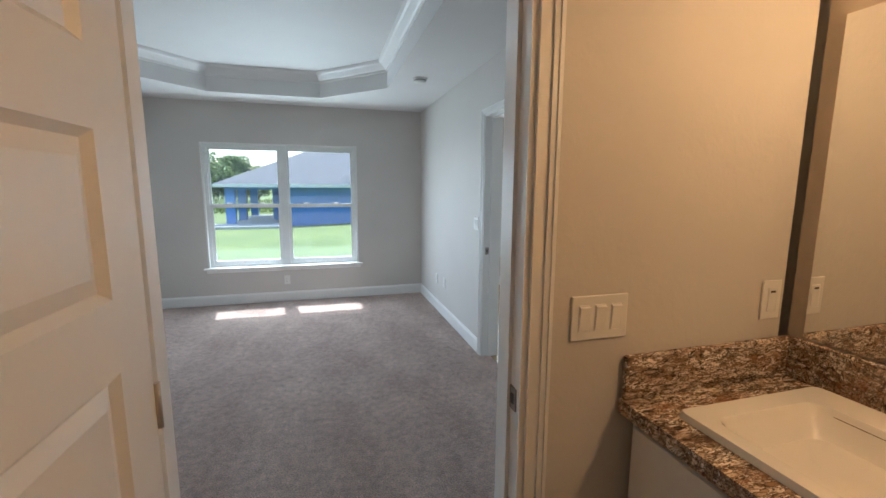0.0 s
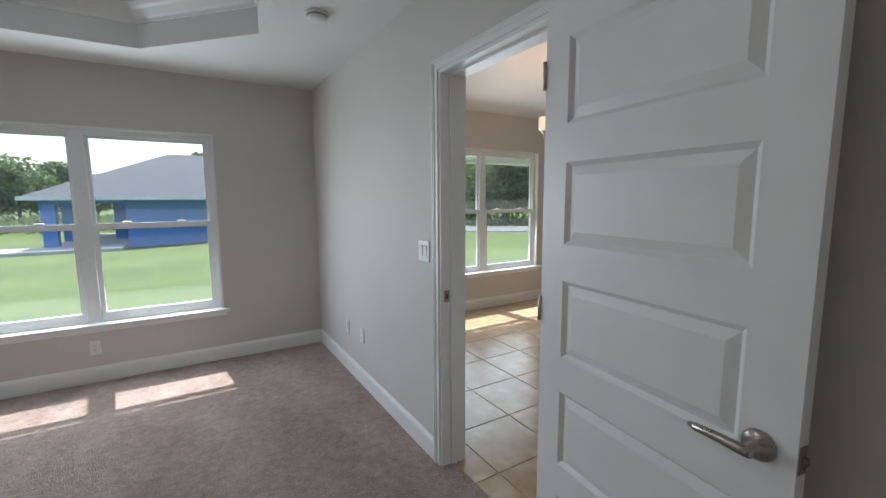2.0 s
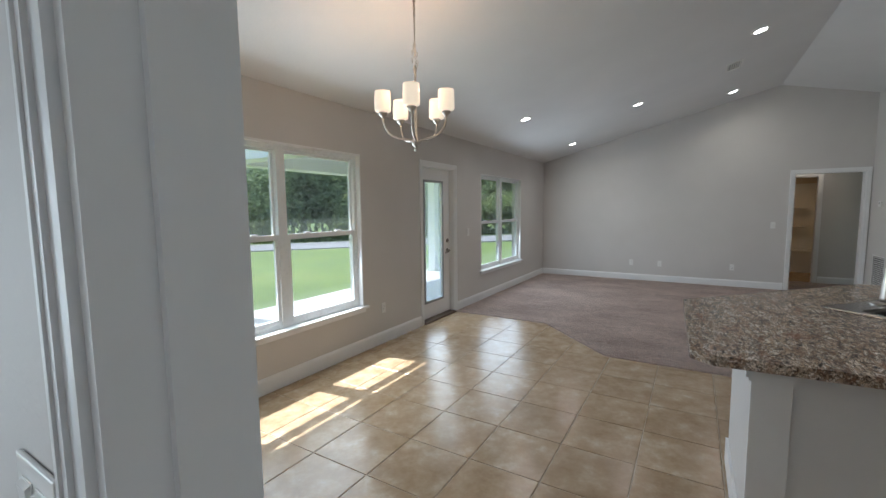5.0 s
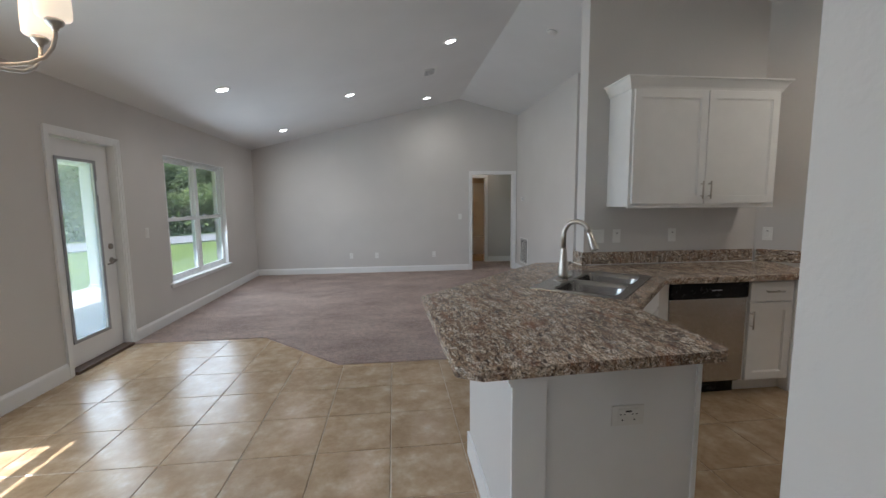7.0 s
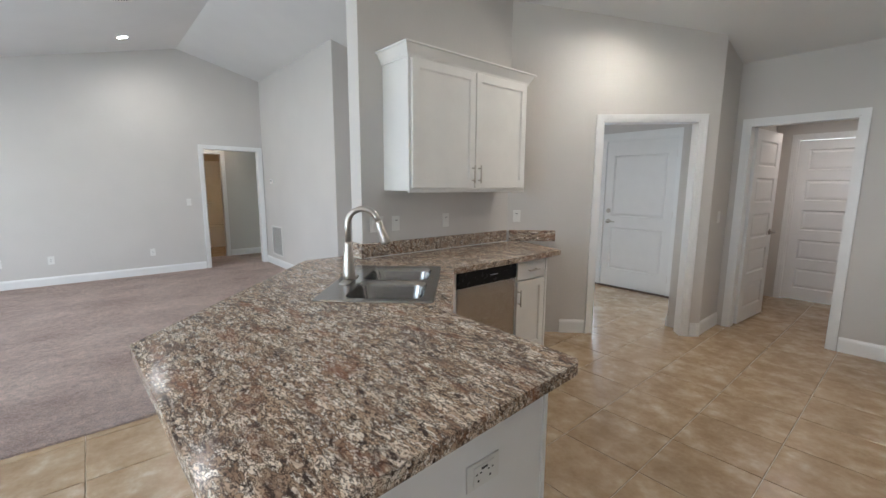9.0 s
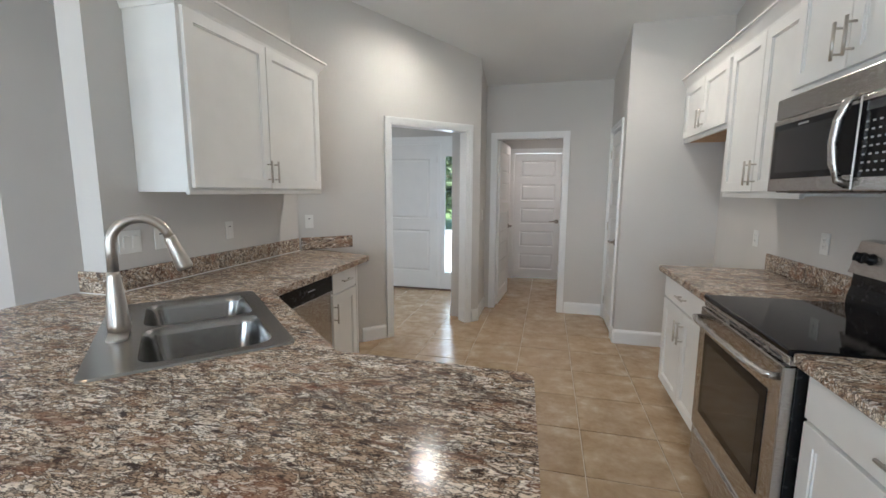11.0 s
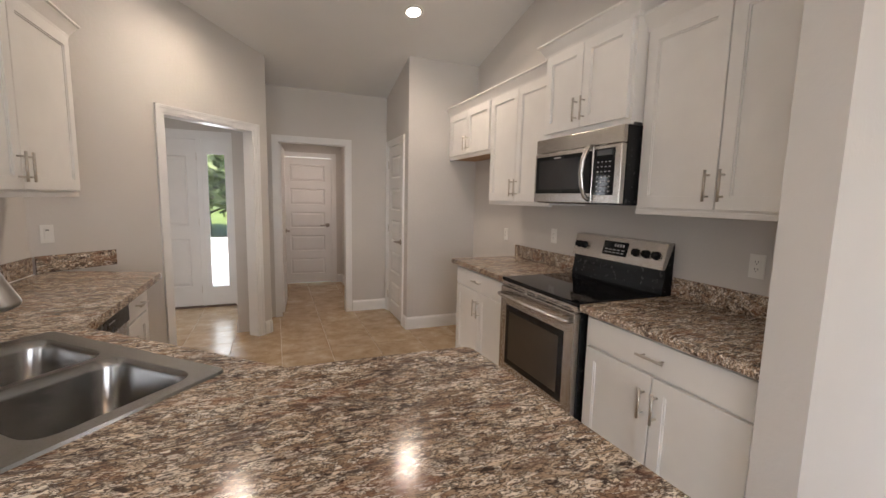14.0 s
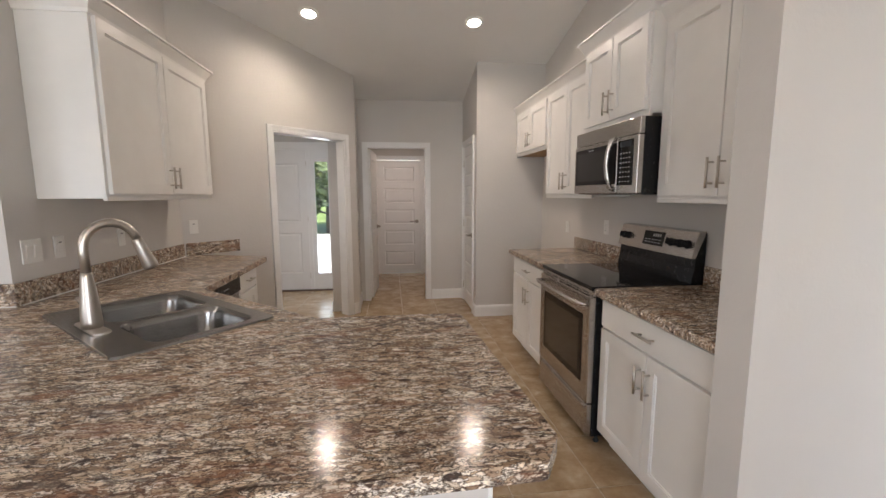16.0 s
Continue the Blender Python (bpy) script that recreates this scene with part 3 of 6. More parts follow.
# ---------------------------------------------------------------- openings: frames, doors, windows
def door_frame(name, m, w, h, depth, back=True, front=True, cw=0.057, strike=None):
    """Casing on one or both faces, jamb and stop; local x 0..w along the opening, y 0 at the wall face."""
    f = thing(name, "white painted door casing and jamb", "door frame", m, kind="structure")
    def case(sign, y):
        rows = []
        for low, high, a, b in ((0.0, 0.011, 0.0, cw), (0.011, 0.016, cw * 0.55, cw - 0.0008), (0.016, 0.019, cw * 0.80, cw - 0.0016)):
            ya, yb = (y + low, y + high) if sign > 0 else (y - high, y - low)
            rows += [(-b - 0.004, -a - 0.004, ya, yb, 0, h + 0.004 + b), (w + a + 0.004, w + b + 0.004, ya, yb, 0, h + 0.004 + b), (-a - 0.004, w + a + 0.004, ya, yb, h + 0.004 + a, h + 0.004 + b)]
        return boxes(*rows)
    if front:
        part("casing", case(1, 0.0), TRIM, f)
    if back:
        part("casing", case(-1, -depth), TRIM, f)
    part("jamb", boxes((-0.008, 0.012, -depth - 0.002, 0.002, 0, h), (w - 0.012, w + 0.008, -depth - 0.002, 0.002, 0, h), (0.012, w - 0.012, -depth - 0.002, 0.002, h - 0.012, h + 0.006)), TRIM, f)
    if strike:
        sx, sz, sy, st = strike
        part("stop", boxes((0.012, 0.022, st - 0.018, st + 0.018, 0, h - 0.012), (w - 0.022, w - 0.012, st - 0.018, st + 0.018, 0, h - 0.012), (0.022, w - 0.022, st - 0.018, st + 0.018, h - 0.022, h - 0.012)), TRIM, f)
        s = 1 if sx < w / 2 else -1
        x0 = 0.012 if s > 0 else w - 0.012
        part("strike_plate", boxes((min(x0, x0 + s * 0.003), max(x0, x0 + s * 0.003), sy - 0.016, sy + 0.016, sz - 0.03, sz + 0.03)), DARKMETAL, f, "dark metal strike plate")
        part("strike_hole", boxes((min(x0 + s * 0.003, x0 + s * 0.0045), max(x0 + s * 0.003, x0 + s * 0.0045), sy - 0.007, sy + 0.007, sz - 0.013, sz + 0.013)), SLOT, f)
    return f


def raised(bm, x0, x1, z0, z1, y_low, y_high, inset):
    """A raised field: a frustum from y_low to y_high."""
    a = [bm.verts.new(p) for p in ((x0, y_low, z0), (x1, y_low, z0), (x1, y_low, z1), (x0, y_low, z1))]
    b = [bm.verts.new(p) for p in ((x0 + inset, y_high, z0 + inset), (x1 - inset, y_high, z0 + inset), (x1 - inset, y_high, z1 - inset), (x0 + inset, y_high, z1 - inset))]
    for i in range(4):
        bm.faces.new((a[i], a[(i + 1) % 4], b[(i + 1) % 4], b[i]))
    bm.faces.new(b)


def lever(parent, x, z, side, reach, mat):
    """A door lever: rose, neck and blade; reach is the blade's sense along x."""
    y0 = side * 0.0175
    m = Matrix.Translation((x, y0, z)) @ Matrix.Rotation(radians(-90 * side), 4, 'X')
    h = part("door_handle", turned([(0.033, 0), (0.033, 0.004), (0.028, 0.011), (0.014, 0.014), (0.012, 0.045), (0.0, 0.046)], 20, m), mat, parent, "satin nickel lever handle")
    y = y0 + side * 0.048
    part("lever_blade", tube([(x - reach * 0.012, y, z), (x, y, z), (x + reach * 0.05, y + side * 0.003, z + 0.002), (x + reach * 0.10, y, z - 0.001), (x + reach * 0.118, y - side * 0.006, z - 0.003)], [0.010, 0.012, 0.0105, 0.009, 0.006], 10), mat, h)


def door_leaf(name, label, m, w, h, panels=5, lever_z=0.95, levers=(1, -1), hinge_side=1, mat=None, tall=None, both=True):
    """A moulded panel door; hinge at local x 0, faces at y +-0.0175."""
    mat = mat or DOORW
    d = thing(name, label, "door", m, kind="structure")
    st, t = 0.105, 0.0175
    zs = []
    if tall:
        zs = tall
    else:
        top, bottom, gap = 0.108, 0.160, 0.118
        ph = (h - top - bottom - gap * (panels - 1)) / panels
        z = bottom
        for _ in range(panels):
            zs.append((z, z + ph))
            z += ph + gap
    rows = [(0, st, -t, t, 0.012, h), (w - st, w, -t, t, 0.012, h)]
    prev = 0.012
    for a, b in zs:
        rows.append((st, w - st, -t, t, prev, a))
        prev = b
    rows.append((st, w - st, -t, t, prev, h))
    part("door_slab", boxes(*rows), mat, d)
    for a, b in zs:
        bm = bmesh.new()
        for s in (1, -1):
            # sloped sticking from the face down to the groove, then a raised field
            o = [bm.verts.new(p) for p in ((st, s * t, a), (w - st, s * t, a), (w - st, s * t, b), (st, s * t, b))]
            i2 = [bm.verts.new(p) for p in ((st + 0.014, s * (t - 0.0125), a + 0.014), (w - st - 0.014, s * (t - 0.0125), a + 0.014), (w - st - 0.014, s * (t - 0.0125), b - 0.014), (st + 0.014, s * (t - 0.0125), b - 0.014))]
            f2 = [bm.verts.new(p) for p in ((st + 0.042, s * (t - 0.003), a + 0.042), (w - st - 0.042, s * (t - 0.003), a + 0.042), (w - st - 0.042, s * (t - 0.003), b - 0.042), (st + 0.042, s * (t - 0.003), b - 0.042))]
            for k in range(4):
                bm.faces.new((o[k], o[(k + 1) % 4], i2[(k + 1) % 4], i2[k]))
                bm.faces.new((i2[k], i2[(k + 1) % 4], f2[(k + 1) % 4], f2[k]))
            bm.faces.new(f2)
        part("panel", bm, mat, d)
    for s in levers:
        lever(d, w - 0.065, lever_z, s, -1, LEVER)
    if levers:
        part("latch_plate", boxes((w, w + 0.002, -0.0125, 0.0125, lever_z - 0.028, lever_z + 0.028), (w + 0.002, w + 0.010, -0.006, 0.006, lever_z - 0.008, lever_z + 0.008)), DARKMETAL, d)
    for z in (0.22, h * 0.52, h - 0.20):
        part("hinge", turned([(0.006, z - 0.045), (0.006, z + 0.045)], 8, Matrix.Translation((-0.003, hinge_side * 0.021, 0))), NICKEL, d)
    return d


def twin_window(name, m, w, z0, z1, meet, depth, label):
    """Two single-hung units side by side; local x 0..w, y 0 at the inner wall face and growing into the room."""
    wn_ = thing(name, label, "window", m, kind="structure")
    d = depth
    part("jamb_liner", boxes((0, 0.016, -d, 0.004, z0, z1), (w - 0.016, w, -d, 0.004, z0, z1), (0.016, w - 0.016, -d, 0.004, z1 - 0.016, z1)), TRIM, wn_)
    part("window_sill", box(-0.045, w + 0.045, -d, 0.045, z0 - 0.004, z0 + 0.020, 0.005), TRIM, wn_)
    part("sill_apron", box(-0.02, w + 0.02, 0.002, 0.014, z0 - 0.045, z0 - 0.005, 0.003), TRIM, wn_)
    fy0, fy1 = -d + 0.015, -d + 0.085
    fw = 0.038
    zb = z0 + 0.021
    mid = w / 2
    part("window_frame", boxes((0.016, 0.016 + fw, fy0, fy1, zb, z1 - 0.016), (w - 0.016 - fw, w - 0.016, fy0, fy1, zb, z1 - 0.016),
                               (0.016 + fw, mid - 0.045, fy0, fy1, z1 - 0.016 - fw, z1 - 0.016), (mid + 0.045, w - 0.016 - fw, fy0, fy1, z1 - 0.016 - fw, z1 - 0.016),
                               (0.016 + fw, mid - 0.045, fy0, fy1, zb, zb + 0.03), (mid + 0.045, w - 0.016 - fw, fy0, fy1, zb, zb + 0.03)), VINYL, wn_)
    part("mullion", box(mid - 0.045, mid + 0.045, fy0 - 0.002, fy1 + 0.006, zb, z1 - 0.016, 0.004), VINYL, wn_)
    for xa, xb in ((0.016 + fw, mid - 0.045), (mid + 0.045, w - 0.016 - fw)):
        la, lb = zb + 0.03, meet + 0.02
        s = 0.032
        y0, y1 = fy0 + 0.038, fy0 + 0.066
        sash = part("lower_sash", boxes((xa, xa + s, y0, y1, la, lb), (xb - s, xb, y0, y1, la, lb), (xa + s, xb - s, y0, y1, la, la + 0.045), (xa + s, xb - s, y0, y1, lb - 0.045, lb)), VINYL, wn_)
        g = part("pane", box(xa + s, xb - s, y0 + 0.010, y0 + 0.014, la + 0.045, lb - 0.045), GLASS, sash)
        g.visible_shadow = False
        for lx in (xa + (xb - xa) * 0.27, xa + (xb - xa) * 0.73):
            part("sash_lock", box(lx - 0.03, lx + 0.03, y0 + 0.004, y1 + 0.004, lb, lb + 0.014, 0.004), VINYL, sash)
        ua, ub = meet - 0.025, z1 - 0.016 - fw
        s = 0.022
        y0, y1 = fy0 + 0.006, fy0 + 0.034
        sash = part("upper_sash", boxes((xa, xa + s, y0, y1, ua, ub), (xb - s, xb, y0, y1, ua, ub), (xa + s, xb - s, y0, y1, ua, ua + 0.04), (xa + s, xb - s, y0, y1, ub - s, ub)), VINYL, wn_)
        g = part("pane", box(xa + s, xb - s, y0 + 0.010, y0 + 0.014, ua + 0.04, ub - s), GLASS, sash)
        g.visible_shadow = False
    return wn_


twin_window("window_1", face((0, -1), 0.712, 5.86), 1.807, 0.455, 1.985, 1.233, 0.13, "white vinyl twin single-hung window above the carpet")
twin_window("window_2", face((0, -1), 4.665, 6.03), 1.855, 0.465, 2.05, 1.265, 0.13, "white vinyl twin single-hung window in the dining room")
twin_window("window_3", face((0, -1), 9.26, 6.03), 1.79, 0.465, 2.05, 1.265, 0.13, "white vinyl twin single-hung window in the living room")

door_frame("door_frame_1", face((-1, 0), 1.565, 2.765), 0.765, 2.045, 0.145, cw=0.045, strike=(0.76, 0.938, -0.030, -0.07))
door_frame("door_frame_2", face((0, 1), -0.070, 1.278), 0.808, 2.045, 0.131, strike=(0.80, 0.94, -0.100, -0.066))
door_frame("door_frame_3", DIAG @ pose(0.165, 0, 0), 0.86, 2.035, 0.12)
door_frame("door_frame_4", face((0, 1), 3.165, -1.78), 0.765, 2.035, 0.12)
door_frame("door_frame_5", face((1, 0), 2.67, -1.06), 0.62, 2.035, 0.11, back=False)
door_frame("door_frame_6", face((-1, 0), 10.70, 0.755), 0.89, 2.035, 0.12)
door_frame("door_frame_7", face((-1, 0), 11.87, 1.10), 0.75, 2.035, 0.10)
door_frame("door_frame_8", face((0, 1), 3.10, -3.65), 0.77, 2.035, 0.12, back=False)
door_frame("door_frame_9", face((0, -1), 6.60, 6.03), 0.81, 2.045, 0.18, back=False, cw=0.055)

# bedroom door, folded back nearly flat against the wall
door_leaf("door_1", "white five-panel door folded open against the wall", pose(1.540, 2.776, 0, 0, 0, -96.0), 0.760, 2.03, lever_z=0.936, hinge_side=-1)
door_leaf("door_2", "white five-panel bathroom door standing open", pose(-0.050, 1.131, 0, 0, 0, -92.3), 0.735, 2.03, lever_z=0.936)
door_leaf("door_3", "white five-panel laundry door standing open", pose(3.91, -1.915, 0, 0, 0, -94), 0.745, 2.02, hinge_side=1)
door_leaf("door_4", "closed white five-panel door to the garage", pose(3.858, -3.69, 0, 0, 0, 180), 0.745, 2.015, hinge_side=1)
door_leaf("door_5", "closed narrow white pantry door", pose(2.6505, -1.67, 0, 0, 0, 90), 0.60, 2.015, levers=(-1,), lever_z=0.93, hinge_side=-1)


def front_entry():
    """Front door with two sidelights in one white frame."""
    m = face((0, 1), 4.44, -2.49)
    e = thing("door_6", "white two-panel front door with narrow sidelights", "front door", m, kind="structure")
    h = 2.10
    part("entry_frame", boxes((0, 0.035, -0.16, 0.0, 0, h), (1.695, 1.73, -0.16, 0.0, 0, h), (0.035, 1.695, -0.16, 0.0, h - 0.035, h),
                              (0.345, 0.395, -0.14, 0.0, 0, h - 0.035), (1.335, 1.385, -0.14, 0.0, 0, h - 0.035)), TRIM, e)
    rows = []
    for low, high, a, b in ((0.0, 0.012, 0.0, 0.07), (0.012, 0.020, 0.045, 0.069)):
        rows += [(-b, -a, low, high, 0, h + b), (1.73 + a, 1.73 + b, low, high, 0, h + b), (-a, 1.73 + a, low, high, h + a, h + b)]
    part("casing", boxes(*rows), TRIM, e)
    part("threshold", box(0.02, 1.71, -0.15, 0.01, 0.0, 0.022, 0.004), THRESH, e, "dark bronze threshold")
    for x0, x1 in ((0.035, 0.345), (1.385, 1.695)):
        ga, gb = x0 + 0.06, x1 - 0.06
        sl = part("sidelight", boxes((x0, ga, -0.06, -0.015, 0.022, h - 0.035), (gb, x1, -0.06, -0.015, 0.022, h - 0.035), (ga, gb, -0.06, -0.015, 0.022, 0.26), (ga, gb, -0.06, -0.015, 1.90, h - 0.035),
                                     (ga - 0.014, ga, -0.014, -0.006, 0.246, 1.914), (gb, gb + 0.014, -0.014, -0.006, 0.246, 1.914), (ga, gb, -0.014, -0.006, 0.246, 0.26), (ga, gb, -0.014, -0.006, 1.90, 1.914)), TRIM, e)
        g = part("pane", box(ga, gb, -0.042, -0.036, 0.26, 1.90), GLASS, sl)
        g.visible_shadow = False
    w = 0.93
    slab = door_leaf("entry_leaf", "", pose(0, 0, 0), w, h - 0.045, levers=(), tall=[(0.26, 0.86), (1.02, 1.86)], hinge_side=1)
    del slab["category"], slab["kind"]
    for o in list(slab.children):
        o.parent = e
        o.matrix_parent_inverse = Matrix.Identity(4)
        o.matrix_basis = pose(0.40, -0.035, 0.008)
    bpy.data.objects.remove(slab)
    hx = 0.40 + w - 0.065
    rose = part("deadbolt", turned([(0.031, 0), (0.030, 0.012), (0.022, 0.018), (0.0, 0.019)], 20, Matrix.Translation((hx, -0.0175, 1.10)) @ Matrix.Rotation(radians(-90), 4, 'X')), NICKEL, e, "satin nickel deadbolt")
    part("thumb_turn", box(hx - 0.014, hx + 0.014, 0.0, 0.014, 1.096, 1.104, 0.002), NICKEL, rose)
    hd = part("door_handle", turned([(0.033, 0), (0.033, 0.004), (0.028, 0.011), (0.014, 0.014), (0.012, 0.045), (0.0, 0.046)], 20, Matrix.Translation((hx, -0.0175, 0.95)) @ Matrix.Rotation(radians(-90), 4, 'X')), NICKEL, e, "satin nickel lever handle")
    part("lever_blade", tube([(hx + 0.012, 0.03, 0.95), (hx, 0.03, 0.95), (hx - 0.06, 0.032, 0.952), (hx - 0.115, 0.026, 0.948)], [0.010, 0.012, 0.010, 0.006], 10), NICKEL, hd)


front_entry()


def patio_door():
    m = face((0, -1), 6.60, 6.03)
    e = thing("door_7", "white glazed patio door with enclosed blinds", "patio door", m, kind="structure")
    w, y0, y1 = 0.770, -0.115, -0.070
    x0 = 0.020
    ga, gb, za, zb = x0 + 0.20, x0 + w - 0.13, 0.255, 1.85
    part("door_slab", boxes((x0, ga, y0, y1, 0.03, 2.025), (gb, x0 + w, y0, y1, 0.03, 2.025), (ga, gb, y0, y1, 0.03, za), (ga, gb, y0, y1, zb, 2.025)), DOORW, e)
    part("glass_bead", boxes((ga - 0.022, ga + 0.006, y1, y1 + 0.010, za - 0.022, zb + 0.022), (gb - 0.006, gb + 0.022, y1, y1 + 0.010, za - 0.022, zb + 0.022), (ga + 0.006, gb - 0.006, y1, y1 + 0.010, za - 0.022, za + 0.006), (ga + 0.006, gb - 0.006, y1, y1 + 0.010, zb - 0.006, zb + 0.022)), GREYPRINT, e, "grey glazing bead")
    g = part("pane", box(ga, gb, -0.095, -0.090, za, zb), FROST, e)
    g.visible_shadow = False
    part("blind_slider", box(ga - 0.016, ga - 0.004, y1 + 0.010, y1 + 0.018, 1.55, 1.68, 0.002), TRIM, e)
    part("threshold", box(0.012, 0.798, -0.17, 0.03, 0.0, 0.028, 0.004), THRESH, e, "dark bronze threshold")
    hx = x0 + 0.068
    part("deadbolt", turned([(0.030, 0), (0.029, 0.012), (0.020, 0.018), (0.0, 0.019)], 20, Matrix.Translation((hx, y1, 1.045)) @ Matrix.Rotation(radians(-90), 4, 'X')), DARKMETAL, e, "dark metal deadbolt")
    hd = part("door_handle", turned([(0.032, 0), (0.031, 0.005), (0.014, 0.014), (0.012, 0.040), (0.0, 0.041)], 20, Matrix.Translation((hx, y1, 0.905)) @ Matrix.Rotation(radians(-90), 4, 'X')), DARKMETAL, e, "dark metal lever handle")
    part("lever_blade", tube([(hx - 0.012, y1 + 0.04, 0.905), (hx, y1 + 0.04, 0.905), (hx + 0.06, y1 + 0.042, 0.882), (hx + 0.112, y1 + 0.036, 0.878)], [0.010, 0.012, 0.010, 0.006], 10), DARKMETAL, hd)


patio_door()


# ---------------------------------------------------------------- baseboards
def baseboard(name, m, length):
    ob = structure(name, profile([(0.0, 0.0), (0.014, 0.0), (0.014, 0.105), (0.011, 0.118), (0.006, 0.126), (0.004, 0.134), (0.0, 0.134)], length), TRIM, "white painted baseboard", "baseboard")
    ob.matrix_basis = m
    return ob


N, S, E_, W_ = (0, 1), (0, -1), (1, 0), (-1, 0)
for n, x, y, L in [
        (S, 1.565, 5.86, 3.685), (W_, 1.565, 3.58, 2.28), (W_, 1.565, 1.278, 1.44), (E_, -2.12, 5.86, 4.566), (N, -2.12, 1.278, 1.98), (N, 0.808, 1.278, 0.757),
        (S, 5.731, 6.03, 4.02), (S, 10.70, 6.03, 4.041), (E_, 1.71, 6.03, 2.45), (N, 1.71, 2.70, 0.842), (E_, 2.552, 2.70, 0.138),
        (W_, 10.70, 1.715, 4.315), (N, 7.81, 0.68, 2.89), (W_, 7.81, -2.49, 3.23), (E_, 2.67, -0.87, 0.12), (N, 1.89, -0.87, 0.78),
        (N, 2.67, -1.78, 0.425), (W_, 4.048, -1.78, 0.585), (E_, 4.35, -1.30, 1.25), (N, 6.24, -2.49, 1.57),
        (W_, 11.87, 0.10, 0.93), (E_, 5.51, 1.69, 1.59), (N, 5.36, 1.69, 0.15), (N, 2.95, -3.65, 0.08), (E_, 2.95, -1.90, 1.70), (E_, 2.67, -1.75, 0.03)]:
    baseboard("baseboard", face(n, x, y), L)
baseboard("baseboard", DIAG @ pose(0, 0, 0), 0.092)
baseboard("baseboard", DIAG @ pose(1.098, 0, 0), 0.24)


# ---------------------------------------------------------------- cabinets
def pull(parent, x, y, z, length, upright=True):
    a = length / 2
    if upright:
        bar = tube([(x, y + 0.032, z - a), (x, y + 0.032, z + a)], 0.006, 10)
        posts = [(x, z - a * 0.68), (x, z + a * 0.68)]
    else:
        bar = tube([(x - a, y + 0.032, z), (x + a, y + 0.032, z)], 0.006, 10)
        posts = [(x - a * 0.68, z), (x + a * 0.68, z)]
    h = part("handle", bar, NICKEL, parent, "satin nickel bar pull")
    for px, pz in posts:
        part("handle_post", tube([(px, y, pz), (px, y + 0.032, pz)], 0.0045, 8), NICKEL, h)


def shaker_mesh(x0, x1, z0, z1, y, fw=0.058, t=0.020, deep=0.011):
    """One connected door: a flat frame stepping down to a recessed panel."""
    bm = bmesh.new()
    def ring(i, yy):
        return [bm.verts.new(p) for p in ((x0 + i, yy, z0 + i), (x1 - i, yy, z0 + i), (x1 - i, yy, z1 - i), (x0 + i, yy, z1 - i))]
    rings = [ring(0, y), ring(0, y + t - 0.002), ring(0.002, y + t), ring(fw, y + t), ring(fw + 0.0015, y + t - deep)]
    for a, b in zip(rings, rings[1:]):
        for k in range(4):
            bm.faces.new((a[k], a[(k + 1) % 4], b[(k + 1) % 4], b[k]))
    bm.faces.new(rings[0][::-1])
    bm.faces.new(rings[-1])
    return bm


def shaker(parent, name, x0, x1, z0, z1, y, handle=None, hz=None):
    fw = 0.058
    d = part(name, shaker_mesh(x0, x1, z0, z1, y), CAB, parent)
    # narrow inner bead of the frame
    b = 0.007
    part("bead", boxes((x0 + fw, x0 + fw + b, y + 0.009, y + 0.015, z0 + fw, z1 - fw), (x1 - fw - b, x1 - fw, y + 0.009, y + 0.015, z0 + fw, z1 - fw), (x0 + fw + b, x1 - fw - b, y + 0.009, y + 0.015, z0 + fw, z0 + fw + b), (x0 + fw + b, x1 - fw - b, y + 0.009, y + 0.015, z1 - fw - b, z1 - fw)), CAB, d)
    if handle is not None:
        pull(d, handle, y + 0.020, hz, 0.135)
    return d


def crown(parent, w, d, z, ends=(True, True), out=0.055, h=0.075):
    """Crown along the front of a wall cabinet, mitred round open ends."""
    prof = [(0.0, z - 0.012), (0.010, z - 0.012), (0.014, z + 0.006), (out * 0.75, z + h * 0.72), (out * 0.80, z + h * 0.80), (out, z + h * 0.86), (out, z + h), (0.0, z + h)]
    bm = bmesh.new()
    a_out = 1 if ends[0] else 0
    b_out = 1 if ends[1] else 0
    front = [[bm.verts.new((-o * a_out, d + o, zz)) for o, zz in prof], [bm.verts.new((w + o * b_out, d + o, zz)) for o, zz in prof]]
    k = len(prof)
    runs = [front]
    if ends[0]:
        runs.append([[bm.verts.new((-o, 0.0, zz)) for o, zz in prof], front[0]])
    if ends[1]:
        runs.append([front[1], [bm.verts.new((w + o, 0.0, zz)) for o, zz in prof]])
    for a, b in runs:
        for i in range(k):
            bm.faces.new((a[i], a[(i + 1) % k], b[(i + 1) % k], b[i]))
    for ring in (runs[1][0] if ends[0] else front[0], runs[-1][1] if ends[1] else front[1]):
        bm.faces.new(ring)
    part("crown", bm, CAB, parent)


